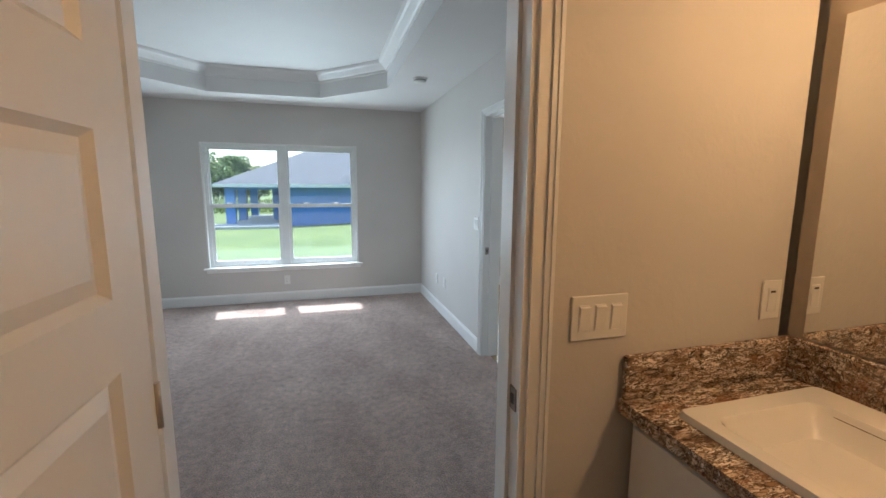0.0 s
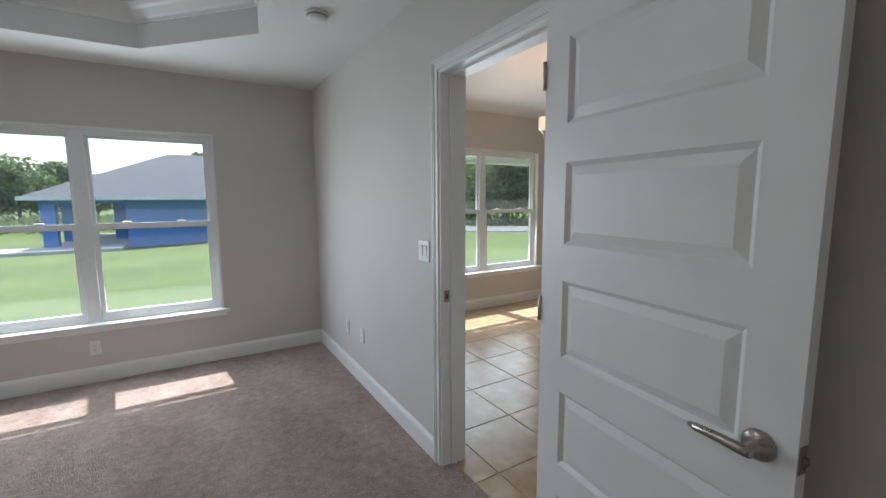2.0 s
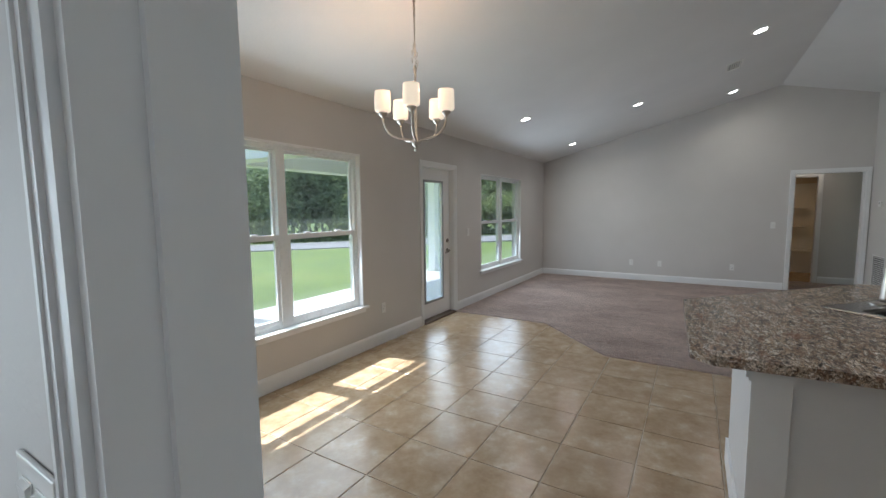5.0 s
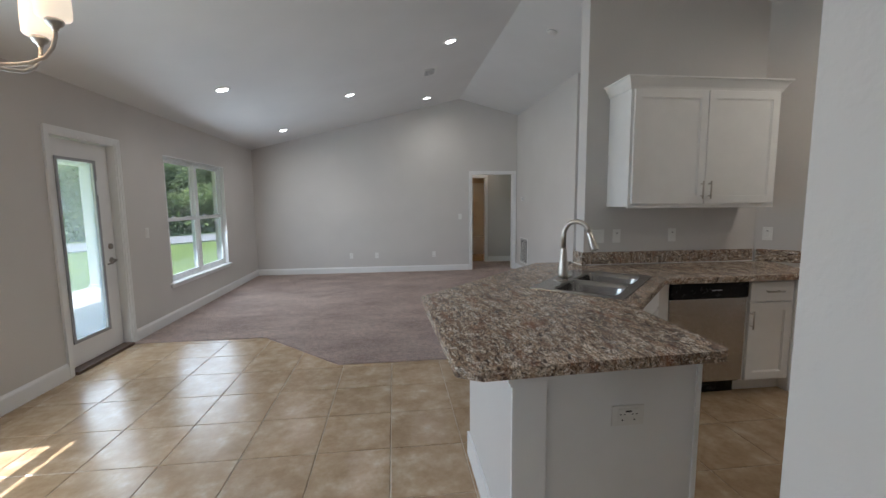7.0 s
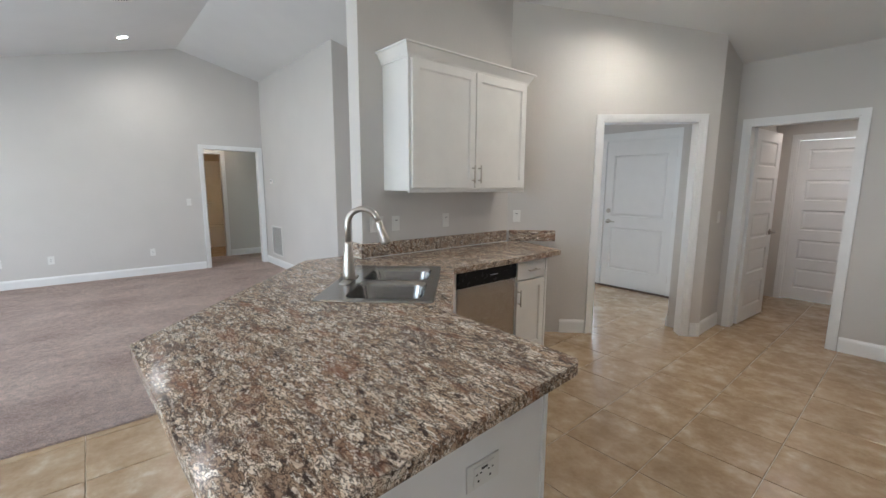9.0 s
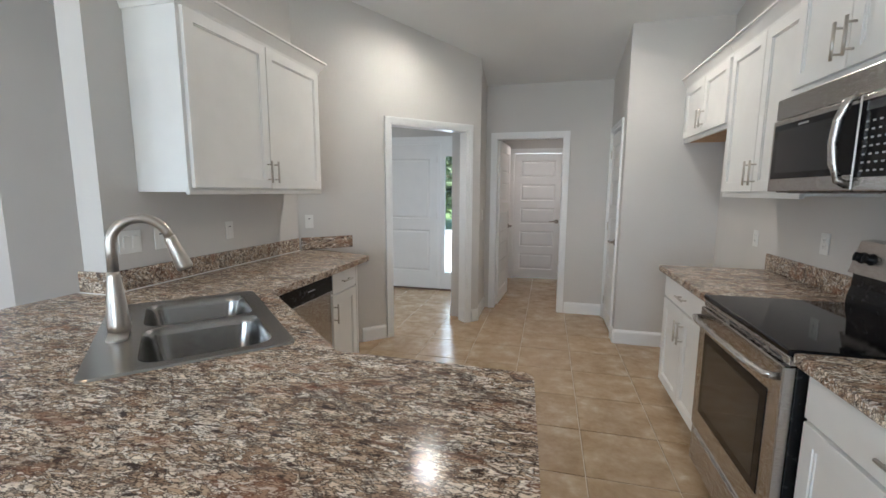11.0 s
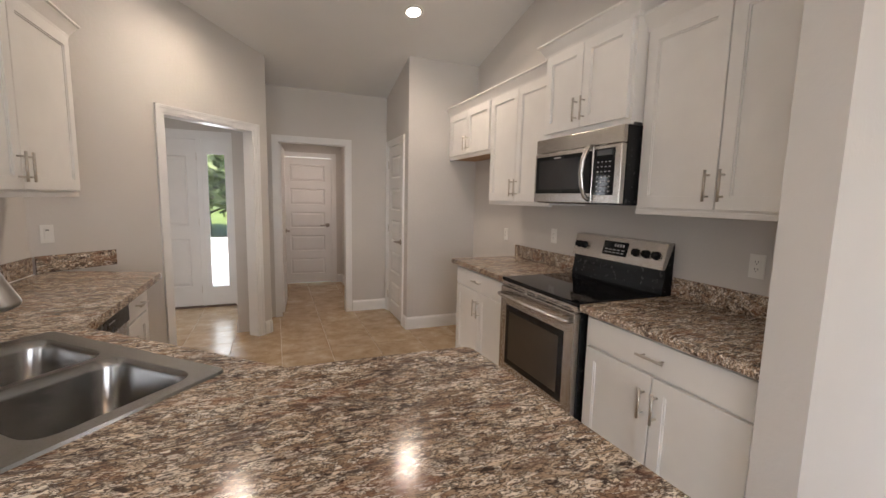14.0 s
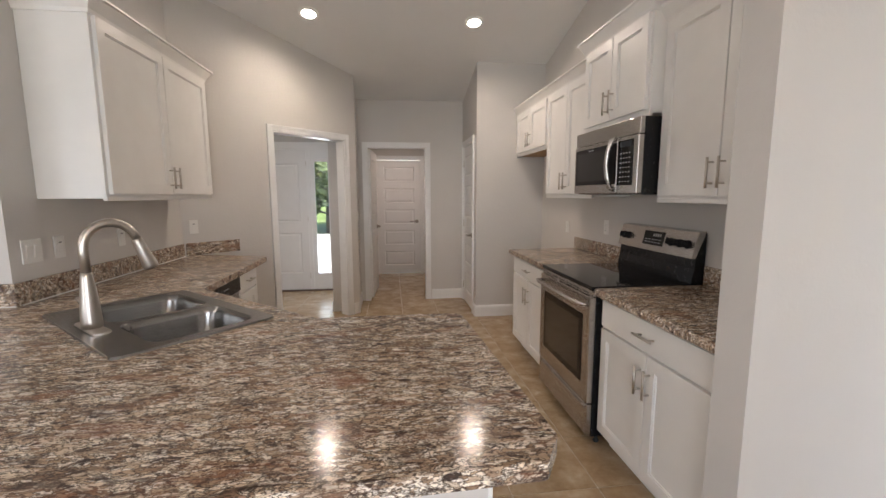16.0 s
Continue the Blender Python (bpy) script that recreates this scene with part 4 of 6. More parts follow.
def wall_cabinet(label, m, w, d, z0, z1, ends=(False, False), underside=None, rail=True, crown_z=None, group="kitchen wall cabinets", seam=0.5):
    c = thing("wall_cabinet", label, "cabinet", m, group)
    part("body", box(0, w, 0.0, d, z0, z1, 0.001, 1), CAB, c)
    if underside:
        part("underside", box(0.012, w - 0.012, 0.01, d - 0.02, z0 - 0.004, z0), underside, c, "raw wood underside")
    part("light_rail", box(0, w, d - 0.018, d + 0.004, z0 - 0.012, z0 + 0.012, 0.002, 1), CAB, c)
    sx = w * seam
    shaker(c, "door", 0.022, sx - 0.003, z0 + 0.022, z1 - 0.014, d, sx - 0.033, z0 + 0.125)
    shaker(c, "door", sx + 0.003, w - 0.022, z0 + 0.022, z1 - 0.014, d, sx + 0.033, z0 + 0.125)
    crown(c, w, d, crown_z or z1, ends)
    return c


def base_cabinet(label, m, w, d=0.60, top=0.872, doors=2, group="kitchen base cabinets", end_panel=False):
    c = thing("base_cabinet", label, "cabinet", m, group)
    part("body", box(0, w, 0.0, d, 0.10, top, 0.001, 1), CAB, c)
    part("toe_kick", box(0.004, w - 0.004, 0.0, d - 0.07, 0.0, 0.10), CAB, c)
    dz = top - 0.165
    dr = part("drawer", box(0.020, w - 0.020, d, d + 0.020, dz + 0.008, top - 0.018, 0.003), CAB, c)
    pull(dr, w / 2, d + 0.020, (dz + top) / 2 - 0.004, 0.135, False)
    if doors == 2:
        shaker(c, "door", 0.020, w / 2 - 0.003, 0.112, dz - 0.006, d, w / 2 - 0.033, dz - 0.13)
        shaker(c, "door", w / 2 + 0.003, w - 0.020, 0.112, dz - 0.006, d, w / 2 + 0.033, dz - 0.13)
    else:
        shaker(c, "door", 0.020, w - 0.020, 0.112, dz - 0.006, d, 0.02 + (w - 0.05 if doors == 1 else 0.03), dz - 0.13)
    return c


WEST = lambda y: face((1, 0), 1.892, y)
EAST = lambda y: face((-1, 0), 5.358, y)
base_cabinet("white shaker base cabinet beside the range", WEST(2.558), 0.844)
base_cabinet("white shaker base cabinet beside the fridge space", WEST(0.935), 0.855)
wall_cabinet("white shaker wall cabinet hung beside the microwave", WEST(2.558), 0.867, 0.31, 1.385, 2.29)
wall_cabinet("white shaker wall cabinet raised above the microwave", WEST(1.690), 0.745, 0.385, 1.842, 2.36, (True, True))
wall_cabinet("white shaker wall cabinet between microwave and fridge space", WEST(0.944), 0.880, 0.31, 1.400, 2.29)
wall_cabinet("short white shaker wall cabinet above the fridge space", WEST(0.062), 0.930, 0.31, 1.845, 2.29, underside=WOODRAW)
wall_cabinet("white shaker wall cabinet above the dishwasher counter", EAST(0.262), 1.238, 0.315, 1.405, 2.292, (True, True))
base_cabinet("narrow white shaker base cabinet at the counter end", EAST(0.335), 0.390, 0.62, doors=1)


def sink_base():
    """Corner base set at an angle under the sink, with false drawer front and doors."""
    m = pose(3.975, 2.105, 0, 0, 0, -42.6)
    c = thing("sink_base_cabinet", "white angled base cabinet beneath the sink", "cabinet", m, "kitchen base cabinets")
    part("body", box(0.03, 0.96, 0.03, 0.50, 0.10, 0.70), CAB, c)
    part("front_panel", box(0.02, 0.97, 0.01, 0.03, 0.10, 0.872), CAB, c)
    part("false_drawer", box(0.05, 0.94, -0.010, 0.01, 0.72, 0.855, 0.003), CAB, c)
    part("toe_kick", box(0.06, 0.93, 0.08, 0.45, 0.0, 0.10), CAB, c)
    for x0, x1 in ((0.05, 0.492), (0.498, 0.94)):
        part("door", shaker_mesh(x0, x1, 0.115, 0.70, 0.01, t=-0.020, deep=-0.011), CAB, c)


sink_base()


def peninsula():
    c = thing("peninsula_base", "white painted peninsula base with a half wall behind", "kitchen island", pose(0.05, 0.008, 0))
    # cabinet run and its plain end panel facing the dining room
    part("end_panel", box(3.392, 3.412, 2.11, 2.738, 0.0, 0.872, 0.002), TRIM, c)
    part("corner_stile", box(3.386, 3.412, 2.102, 2.122, 0.0, 0.872, 0.002), TRIM, c)
    part("body", box(3.412, 3.93, 2.105, 2.738, 0.0, 0.872), CAB, c)
    # half wall: straight run, then a run at 45 degrees to the partition
    t = 0.118
    out = [(3.355, 2.742), (3.355, 2.86), (4.215, 2.86), (5.40, 1.79), (5.40, 1.683), (5.335, 1.683), (4.17, 2.742)]
    part("half_wall", prism(out, 0.0, 0.872), PAINT, c, "painted half wall")
    part("wall_end", box(3.345, 3.356, 2.738, 2.866, 0.0, 0.872, 0.002), TRIM, c)
    part("cap_trim", boxes((3.325, 3.372, 2.722, 2.885, 0.822, 0.872), (3.334, 3.370, 2.730, 2.876, 0.806, 0.822)), TRIM, c)
    part("base_trim", boxes((3.341, 4.22, 2.861, 2.874, 0.0, 0.134), (3.341, 3.356, 2.735, 2.861, 0.0, 0.134)), TRIM, c)
    p = part("outlet_plate", box(3.386, 3.392, 2.335, 2.465, 0.60, 0.68, 0.002), PLATE, c, "white outlet plate set sideways")
    part("outlet_face", box(3.383, 3.3865, 2.358, 2.442, 0.612, 0.668, 0.001, 1), PLATE, p)
    for y in (2.376, 2.424):
        part("slot", boxes((3.3815, 3.3832, y - 0.012, y - 0.006, 0.645, 0.648), (3.3815, 3.3832, y + 0.004, y + 0.010, 0.645, 0.648), (3.3815, 3.3832, y - 0.003, y + 0.003, 0.622, 0.627)), SLOT, p)
    part("slot", boxes((3.3815, 3.3832, 2.388, 2.412, 0.655, 0.661)), SLOT, p)


peninsula()


def rounded(points, radii, steps=5):
    """A plan outline with rounded corners."""
    out = []
    n = len(points)
    for i, (p, r) in enumerate(zip(points, radii)):
        p = Vector(p)
        a, b = Vector(points[i - 1]), Vector(points[(i + 1) % n])
        if not r:
            out.append(tuple(p))
            continue
        d1, d2 = (a - p).normalized(), (b - p).normalized()
        ang = d1.angle(d2)
        cut = r / math.tan(ang / 2)
        s, e = p + d1 * cut, p + d2 * cut
        for k in range(steps + 1):
            t = k / steps
            out.append(tuple((1 - t) ** 2 * s + 2 * t * (1 - t) * p + t * t * e))
    return out


SINK = pose(4.612, 1.962, 0.914, 0, 0, -42.6)


def holed_top(points, hole, z0, z1):
    """A slab over a plan outline with one hole."""
    bm = bmesh.new()
    rings = []
    for z in (z0, z1):
        o = [bm.verts.new((x, y, z)) for x, y in points]
        h = [bm.verts.new((x, y, z)) for x, y in hole]
        eo = [bm.edges.new((o[i], o[(i + 1) % len(o)])) for i in range(len(o))]
        eh = [bm.edges.new((h[i], h[(i + 1) % len(h)])) for i in range(len(h))]
        bmesh.ops.triangle_fill(bm, use_beauty=True, edges=eo + eh)
        rings.append((o, h))
    for a, b in ((rings[0][0], rings[1][0]), (rings[0][1], rings[1][1])):
        for i in range(len(a)):
            bm.faces.new((a[i], a[(i + 1) % len(a)], b[(i + 1) % len(b)], b[i]))
    bmesh.ops.recalc_face_normals(bm, faces=bm.faces[:])
    return bm


def counters():
    out = rounded([(3.342, 2.075), (3.290, 3.005), (3.340, 3.085), (4.375, 3.130), (5.535, 2.050), (5.535, 1.694), (5.358, 1.694), (5.358, 0.10), (5.30, 0.065), (5.22, 0.02), (4.665, 0.205), (4.655, 1.425), (3.95, 2.065)],
                  [0.045, 0.02, 0.02, 0.012, 0.012, 0, 0, 0, 0, 0.0, 0.03, 0.02, 0.02])
    hole = [tuple((SINK @ Vector((x, y, 0)))[:2]) for x, y in ((-0.395, -0.255), (0.395, -0.255), (0.395, 0.255), (-0.395, 0.255))]
    c = thing("countertop", "speckled brown and cream laminate peninsula countertop", "countertop")
    slab = part("top_slab", holed_top(out, hole, 0.873, 0.914), COUNTER, c)
    bv = slab.modifiers.new("edge", 'BEVEL')
    bv.width, bv.segments, bv.limit_method, bv.angle_limit = 0.006, 2, 'ANGLE', radians(50)
    part("backsplash", box(5.339, 5.357, 0.125, 1.690, 0.9145, 1.020, 0.004), COUNTER, c)
    part("backsplash", box(5.339, 5.53, 1.6915, 1.709, 0.9145, 1.020, 0.004), COUNTER, c)
    bm = box(0.004, 0.45, 0.0015, 0.019, 0.9145, 1.020, 0.004)
    b = part("backsplash", bm, COUNTER, c)
    b.matrix_basis = DIAG @ pose(1.412, 0, 0)
    part("caulk", boxes((5.332, 5.339, 0.125, 1.68, 0.914, 0.918), (5.339, 5.53, 1.709, 1.715, 0.914, 0.918)), PLATE, c)
    for name, y0, y1, lab in (("countertop", 1.706, 2.560, "speckled brown laminate countertop beside the range"), ("countertop", 0.045, 0.930, "speckled brown laminate countertop beside the fridge space")):
        t = thing(name, lab, "countertop")
        part("top_slab", box(1.892, 2.547, y0, y1, 0.873, 0.914, 0.006), COUNTER, t)
        part("backsplash", box(1.892, 1.910, y0, y1, 0.9145, 1.020, 0.004), COUNTER, t)


counters()


def basin(bm, x0, x1, y0, y1, top, depth, r=0.07, slope=0.03):
    """A rounded bowl, open upwards."""
    rings = []
    for k, (ins, z) in enumerate(((0.0, top), (0.006, top - 0.008), (0.010, top - 0.03), (slope, top - depth + 0.03), (slope + 0.012, top - depth + 0.010), (slope + 0.04, top - depth))):
        pts = rounded([(x0 + ins, y0 + ins), (x1 - ins, y0 + ins), (x1 - ins, y1 - ins), (x0 + ins, y1 - ins)], [r] * 4, 6)
        rings.append([bm.verts.new((x, y, z)) for x, y in pts])
    n = len(rings[0])
    for a, b in zip(rings, rings[1:]):
        for i in range(n):
            bm.faces.new((a[i], a[(i + 1) % n], b[(i + 1) % n], b[i])).smooth = True
    bm.faces.new(rings[-1])
    return rings[0]


def kitchen_sink():
    s = thing("kitchen_sink", "stainless steel double bowl drop-in sink", "sink", SINK)
    bowls = ((-0.375, -0.012, -0.225, 0.150), (0.012, 0.375, -0.225, 0.150))
    bm = bmesh.new()
    rim = [bm.verts.new((x, y, 0.008)) for x, y in rounded([(-0.42, -0.28), (0.42, -0.28), (0.42, 0.28), (-0.42, 0.28)], [0.03] * 4, 4)]
    edges = [bm.edges.new((rim[i], rim[(i + 1) % len(rim)])) for i in range(len(rim))]
    for x0, x1, y0, y1 in bowls:
        pts = rounded([(x0, y0), (x1, y0), (x1, y1), (x0, y1)], [0.07] * 4, 6)
        h = [bm.verts.new((x, y, 0.006)) for x, y in pts]
        edges += [bm.edges.new((h[i], h[(i + 1) % len(h)])) for i in range(len(h))]
    bmesh.ops.triangle_fill(bm, use_beauty=True, edges=edges)
    low = [bm.verts.new((v.co.x * 1.008, v.co.y * 1.008, 0.0005)) for v in rim]
    for i in range(len(rim)):
        bm.faces.new((rim[i], rim[(i + 1) % len(rim)], low[(i + 1) % len(rim)], low[i]))
    part("rim", bm, SINKST, s)
    for x0, x1, y0, y1 in bowls:
        bm = bmesh.new()
        basin(bm, x0, x1, y0, y1, 0.006, 0.19)
        b = part("bowl", bm, SINKST, s)
        part("drain", turned([(0.055, -0.1825), (0.052, -0.180), (0.040, -0.181), (0.0, -0.1815)], 20, Matrix.Translation(((x0 + x1) / 2, (y0 + y1) / 2, 0))), DARKMETAL, b)


kitchen_sink()


def faucet():
    m = SINK @ pose(-0.0, 0.215, 0.007)
    f = thing("faucet", "brushed nickel gooseneck pull-down kitchen faucet", "faucet", m)
    part("deck_plate", prism(rounded([(-0.125, -0.03), (0.125, -0.03), (0.125, 0.03), (-0.125, 0.03)], [0.029] * 4, 6), 0.0, 0.007, 0.002), NICKEL, f)
    part("body", turned([(0.034, 0.007), (0.034, 0.03), (0.031, 0.08), (0.026, 0.14), (0.0195, 0.20), (0.0175, 0.215), (0.0, 0.216)], 20), NICKEL, f)
    path = [(0, 0, 0.20), (0, 0, 0.30)]
    for k in range(0, 13):
        a = math.pi * k / 12 * 0.93
        path.append((0, -0.085 + 0.085 * math.cos(a), 0.31 + 0.085 * math.sin(a)))
    part("spout", tube(path, 0.0165, 14), NICKEL, f)
    e = Vector(path[-1])
    d = (Vector(path[-1]) - Vector(path[-2])).normalized()
    head = part("spray_head", tube([e, e + d * 0.01, e + d * 0.05, e + d * 0.115, e + d * 0.128], [0.0172, 0.0195, 0.022, 0.0285, 0.027], 16), NICKEL, f)
    part("nozzle", tube([e + d * 0.128, e + d * 0.131], 0.022, 16), RUBBER, head)
    hub = part("handle", tube([(0.022, 0, 0.085), (0.055, 0, 0.085), (0.060, 0, 0.085)], [0.018, 0.017, 0.010], 14), NICKEL, f)
    part("lever_blade", tube([(0.055, 0, 0.085), (0.09, 0.0, 0.090), (0.145, 0.0, 0.094), (0.150, 0, 0.094)], [0.006, 0.007, 0.0095, 0.004], 10), NICKEL, hub)
    return f


faucet()


# ---------------------------------------------------------------- appliances
def kitchen_range():
    r = thing("range", "stainless steel electric range with black glass top", "stove", face((1, 0), 1.90, 1.700))
    w = 0.760
    part("body", box(0.004, w - 0.004, 0.0, 0.625, 0.045, 0.895, 0.003), BLACK, r)
    part("cooktop", box(0.0, w, 0.02, 0.655, 0.895, 0.918, 0.006), BGLASS, r, "black ceramic glass cooktop")
    # back guard: black lower curve and sloped steel control panel
    prof = [(0.0, 0.90), (0.075, 0.90), (0.072, 0.95), (0.060, 1.00), (0.058, 1.057), (0.0, 1.205)]
    bm = profile(prof, w, 'x')
    part("back_guard", bm, BLACK, r)
    steel = bmesh.new()
    a = [steel.verts.new(p) for p in ((0.002, 0.082, 1.060), (w - 0.002, 0.082, 1.060), (w - 0.002, 0.046, 1.205), (0.002, 0.046, 1.205), (0.002, 0.0, 1.060), (w - 0.002, 0.0, 1.060), (w - 0.002, 0.0, 1.212), (0.002, 0.0, 1.212))]
    for f in ((0, 1, 2, 3), (4, 7, 6, 5), (0, 4, 5, 1), (3, 2, 6, 7), (0, 3, 7, 4), (1, 5, 6, 2)):
        steel.faces.new([a[i] for i in f])
    panel = part("control_panel", steel, STEEL, r, "stainless control panel")
    slope = math.atan2(0.036, 0.147)
    pm = Matrix.Translation((0, 0.082, 1.060)) @ Matrix.Rotation(slope, 4, 'X')
    d = part("display", box(0.275, 0.475, 0.0005, 0.004, 0.035, 0.125, 0.001, 1), BGLASS, panel)
    d.matrix_basis = pm
    k = part("display_digits", boxes(*[(0.300 + 0.022 * i, 0.314 + 0.022 * i, 0.004, 0.0045, 0.092, 0.110) for i in range(4)], *[(0.295 + 0.034 * i, 0.317 + 0.034 * i, 0.004, 0.0045, 0.05 + 0.018 * j, 0.056 + 0.018 * j) for i in range(5) for j in range(2)]), GREYPRINT, d)
    for x in (0.060, 0.130, 0.205, 0.650, 0.705):
        kn = part("knob", turned([(0.026, 0.0), (0.026, 0.004), (0.021, 0.007), (0.019, 0.026), (0.016, 0.030), (0.0, 0.031)], 20, pm @ Matrix.Translation((x, 0.0, 0.075)) @ Matrix.Rotation(radians(-90), 4, 'X')), BLACK, panel)
        g = part("knob_grip", box(x - 0.0035, x + 0.0035, 0.028, 0.036, 0.055, 0.095, 0.0015, 1), BLACK, kn)
        g.matrix_basis = pm
    part("vent_trim", box(0.006, w - 0.006, 0.625, 0.650, 0.862, 0.893, 0.003), STEEL, r)
    part("vent_slot", boxes(*[(0.05 + 0.11 * i, 0.13 + 0.11 * i, 0.6495, 0.651, 0.872, 0.879) for i in range(6)]), SLOT, r)
    door = part("oven_door", boxes((0.006, w - 0.006, 0.625, 0.662, 0.245, 0.858), bevel=0.004), STEEL, r, "stainless oven door")
    part("oven_window", box(0.085, w - 0.085, 0.660, 0.6645, 0.345, 0.745, 0.001, 1), BGLASS, door)
    part("oven_glass", box(0.125, w - 0.125, 0.6645, 0.666, 0.385, 0.705), OVENGLASS, door)
    hp = [(0.035, 0.663, 0.812), (0.05, 0.700, 0.815), (0.12, 0.716, 0.818), (w / 2, 0.724, 0.820), (w - 0.12, 0.716, 0.818), (w - 0.05, 0.700, 0.815), (w - 0.035, 0.663, 0.812)]
    part("handle", tube(hp, 0.0135, 12), STEEL, door)
    dw = part("drawer", boxes((0.006, w - 0.006, 0.625, 0.658, 0.055, 0.236), bevel=0.004), STEEL, r, "stainless storage drawer")
    part("drawer_lip", box(0.03, w - 0.03, 0.657, 0.666, 0.205, 0.222, 0.003), STEEL, dw)
    for x in (0.03, w - 0.03):
        for y in (0.06, 0.58):
            part("foot", turned([(0.016, 0.0), (0.018, 0.008), (0.010, 0.012), (0.010, 0.05)], 12, Matrix.Translation((x, y, 0))), RUBBER, r)


kitchen_range()


def microwave():
    mw = thing("microwave", "stainless over-the-range microwave under a cabinet", "microwave", face((1, 0), 1.895, 1.698, 1.417))
    w, h, d = 0.757, 0.408, 0.405
    part("case", box(0, w, 0.0, d, 0.0, h, 0.003), BLACK, mw)
    part("grille_top", box(0.0, w, d, d + 0.028, h - 0.088, h, 0.004), STEEL, mw)
    door = part("door", boxes((0.205, w, d, d + 0.035, 0.005, h - 0.092), bevel=0.004), STEEL, mw, "stainless microwave door")
    part("door_glass", box(0.209, w - 0.022, d + 0.034, d + 0.038, 0.060, h - 0.115, 0.001, 1), BGLASS, door)
    part("inner_window", box(0.300, w - 0.055, d + 0.038, d + 0.0388, 0.085, h - 0.140), plain("dark_mesh_window", (0.02, 0.02, 0.022), 0.15), door)
    part("badge", box(0.48, 0.55, d + 0.0388, d + 0.0396, h - 0.134, h - 0.126), GREYPRINT, door)
    hp = [(0.222, d + 0.034, 0.025), (0.226, d + 0.060, 0.040), (0.240, d + 0.074, 0.10), (0.246, d + 0.078, 0.17), (0.240, d + 0.074, 0.245), (0.226, d + 0.060, 0.305), (0.222, d + 0.034, 0.318)]
    part("handle", tube(hp, 0.014, 12), STEEL, door, "curved steel handle")
    ctl = part("control_panel", boxes((0.0, 0.200, d, d + 0.033, 0.005, h - 0.092), bevel=0.004), STEEL, mw)
    g = part("control_glass", box(0.045, 0.198, d + 0.032, d + 0.036, 0.050, h - 0.110, 0.001, 1), BGLASS, ctl)
    for j in range(7):
        for i in range(4):
            x = 0.068 + i * 0.029
            part("key", box(x, x + 0.013, d + 0.036, d + 0.0366, 0.068 + j * 0.026, 0.074 + j * 0.026), GREYPRINT, g)
    part("display", box(0.062, 0.172, d + 0.036, d + 0.0364, 0.262, 0.290), plain("dim_display", (0.05, 0.055, 0.06), 0.1), g)
    part("vent_underside", box(0.04, w - 0.04, 0.05, d - 0.03, -0.004, 0.0), DARKMETAL, mw)


microwave()


def dishwasher():
    d = thing("dishwasher", "stainless dishwasher with a black control strip", "dishwasher", face((-1, 0), 5.315, 0.730))
    w = 0.615
    part("body", box(0, w, 0.0, 0.565, 0.10, 0.868), BLACK, d)
    part("door", box(0.003, w - 0.003, 0.565, 0.598, 0.118, 0.745, 0.006), STEEL, d)
    c = part("control_strip", box(0.003, w - 0.003, 0.565, 0.612, 0.748, 0.866, 0.008), BLACK, d)
    part("badge", box(0.22, 0.30, 0.612, 0.6128, 0.805, 0.812), GREYPRINT, c)
    part("toe_kick", box(0.003, w - 0.003, 0.0, 0.52, 0.0, 0.10), BLACK, d)


dishwasher()
_f = thing("cabinet_end", "white panel closing the cabinet run end", "cabinet")
part("panel", box(4.725, 5.35, 0.313, 0.333, 0.0, 0.872, 0.001, 1), CAB, _f)
_f = thing("cabinet_corner", "white corner cabinet side beside the dishwasher", "cabinet")
part("strip", box(4.72, 5.32, 1.347, 1.42, 0.0, 0.872, 0.001, 1), CAB, _f)


# ---------------------------------------------------------------- wall plates and small fixtures
def plate(kind, m, label, gang=1, sideways=False):
    p = thing("wall_outlet" if kind == "outlet" else "light_switch", label, "outlet" if kind == "outlet" else "switch", m)
    w = 0.070 + 0.046 * (gang - 1)
    part("plate", box(-w / 2, w / 2, 0.0, 0.006, -0.057, 0.057, 0.0025), PLATE, p)
    for g in range(gang):
        x = (g - (gang - 1) / 2) * 0.046
        if kind == "outlet":
            f = part("socket_face", box(x - 0.0165, x + 0.0165, 0.006, 0.0085, -0.034, 0.034, 0.002, 1), PLATE, p)
            for z in (-0.017, 0.017):
                part("slot", boxes((x - 0.0075, x - 0.005, 0.0085, 0.009, z, z + 0.008), (x + 0.005, x + 0.0075, 0.0085, 0.009, z, z + 0.007), (x - 0.002, x + 0.002, 0.0085, 0.009, z - 0.009, z - 0.005)), SLOT, f)
        elif kind == "gfci":
            f = part("socket_face", box(x - 0.0165, x + 0.0165, 0.006, 0.0085, -0.034, 0.034, 0.002, 1), PLATE, p)
            part("test_button", box(x - 0.009, x + 0.009, 0.0085, 0.0095, 0.021, 0.027), SLOT, f)
        else:
            f = part("rocker", box(x - 0.0165, x + 0.0165, 0.006, 0.0075, -0.034, 0.034, 0.001, 1), PLATE, p)
            bm = profile([(0.0075, -0.031), (0.0082, -0.031), (0.0125, 0.028), (0.0075, 0.031)], 0.028)
            bmesh.ops.translate(bm, verts=bm.verts[:], vec=(x - 0.014, 0, 0))
            part("paddle", bm, PLATE, f)
    return p


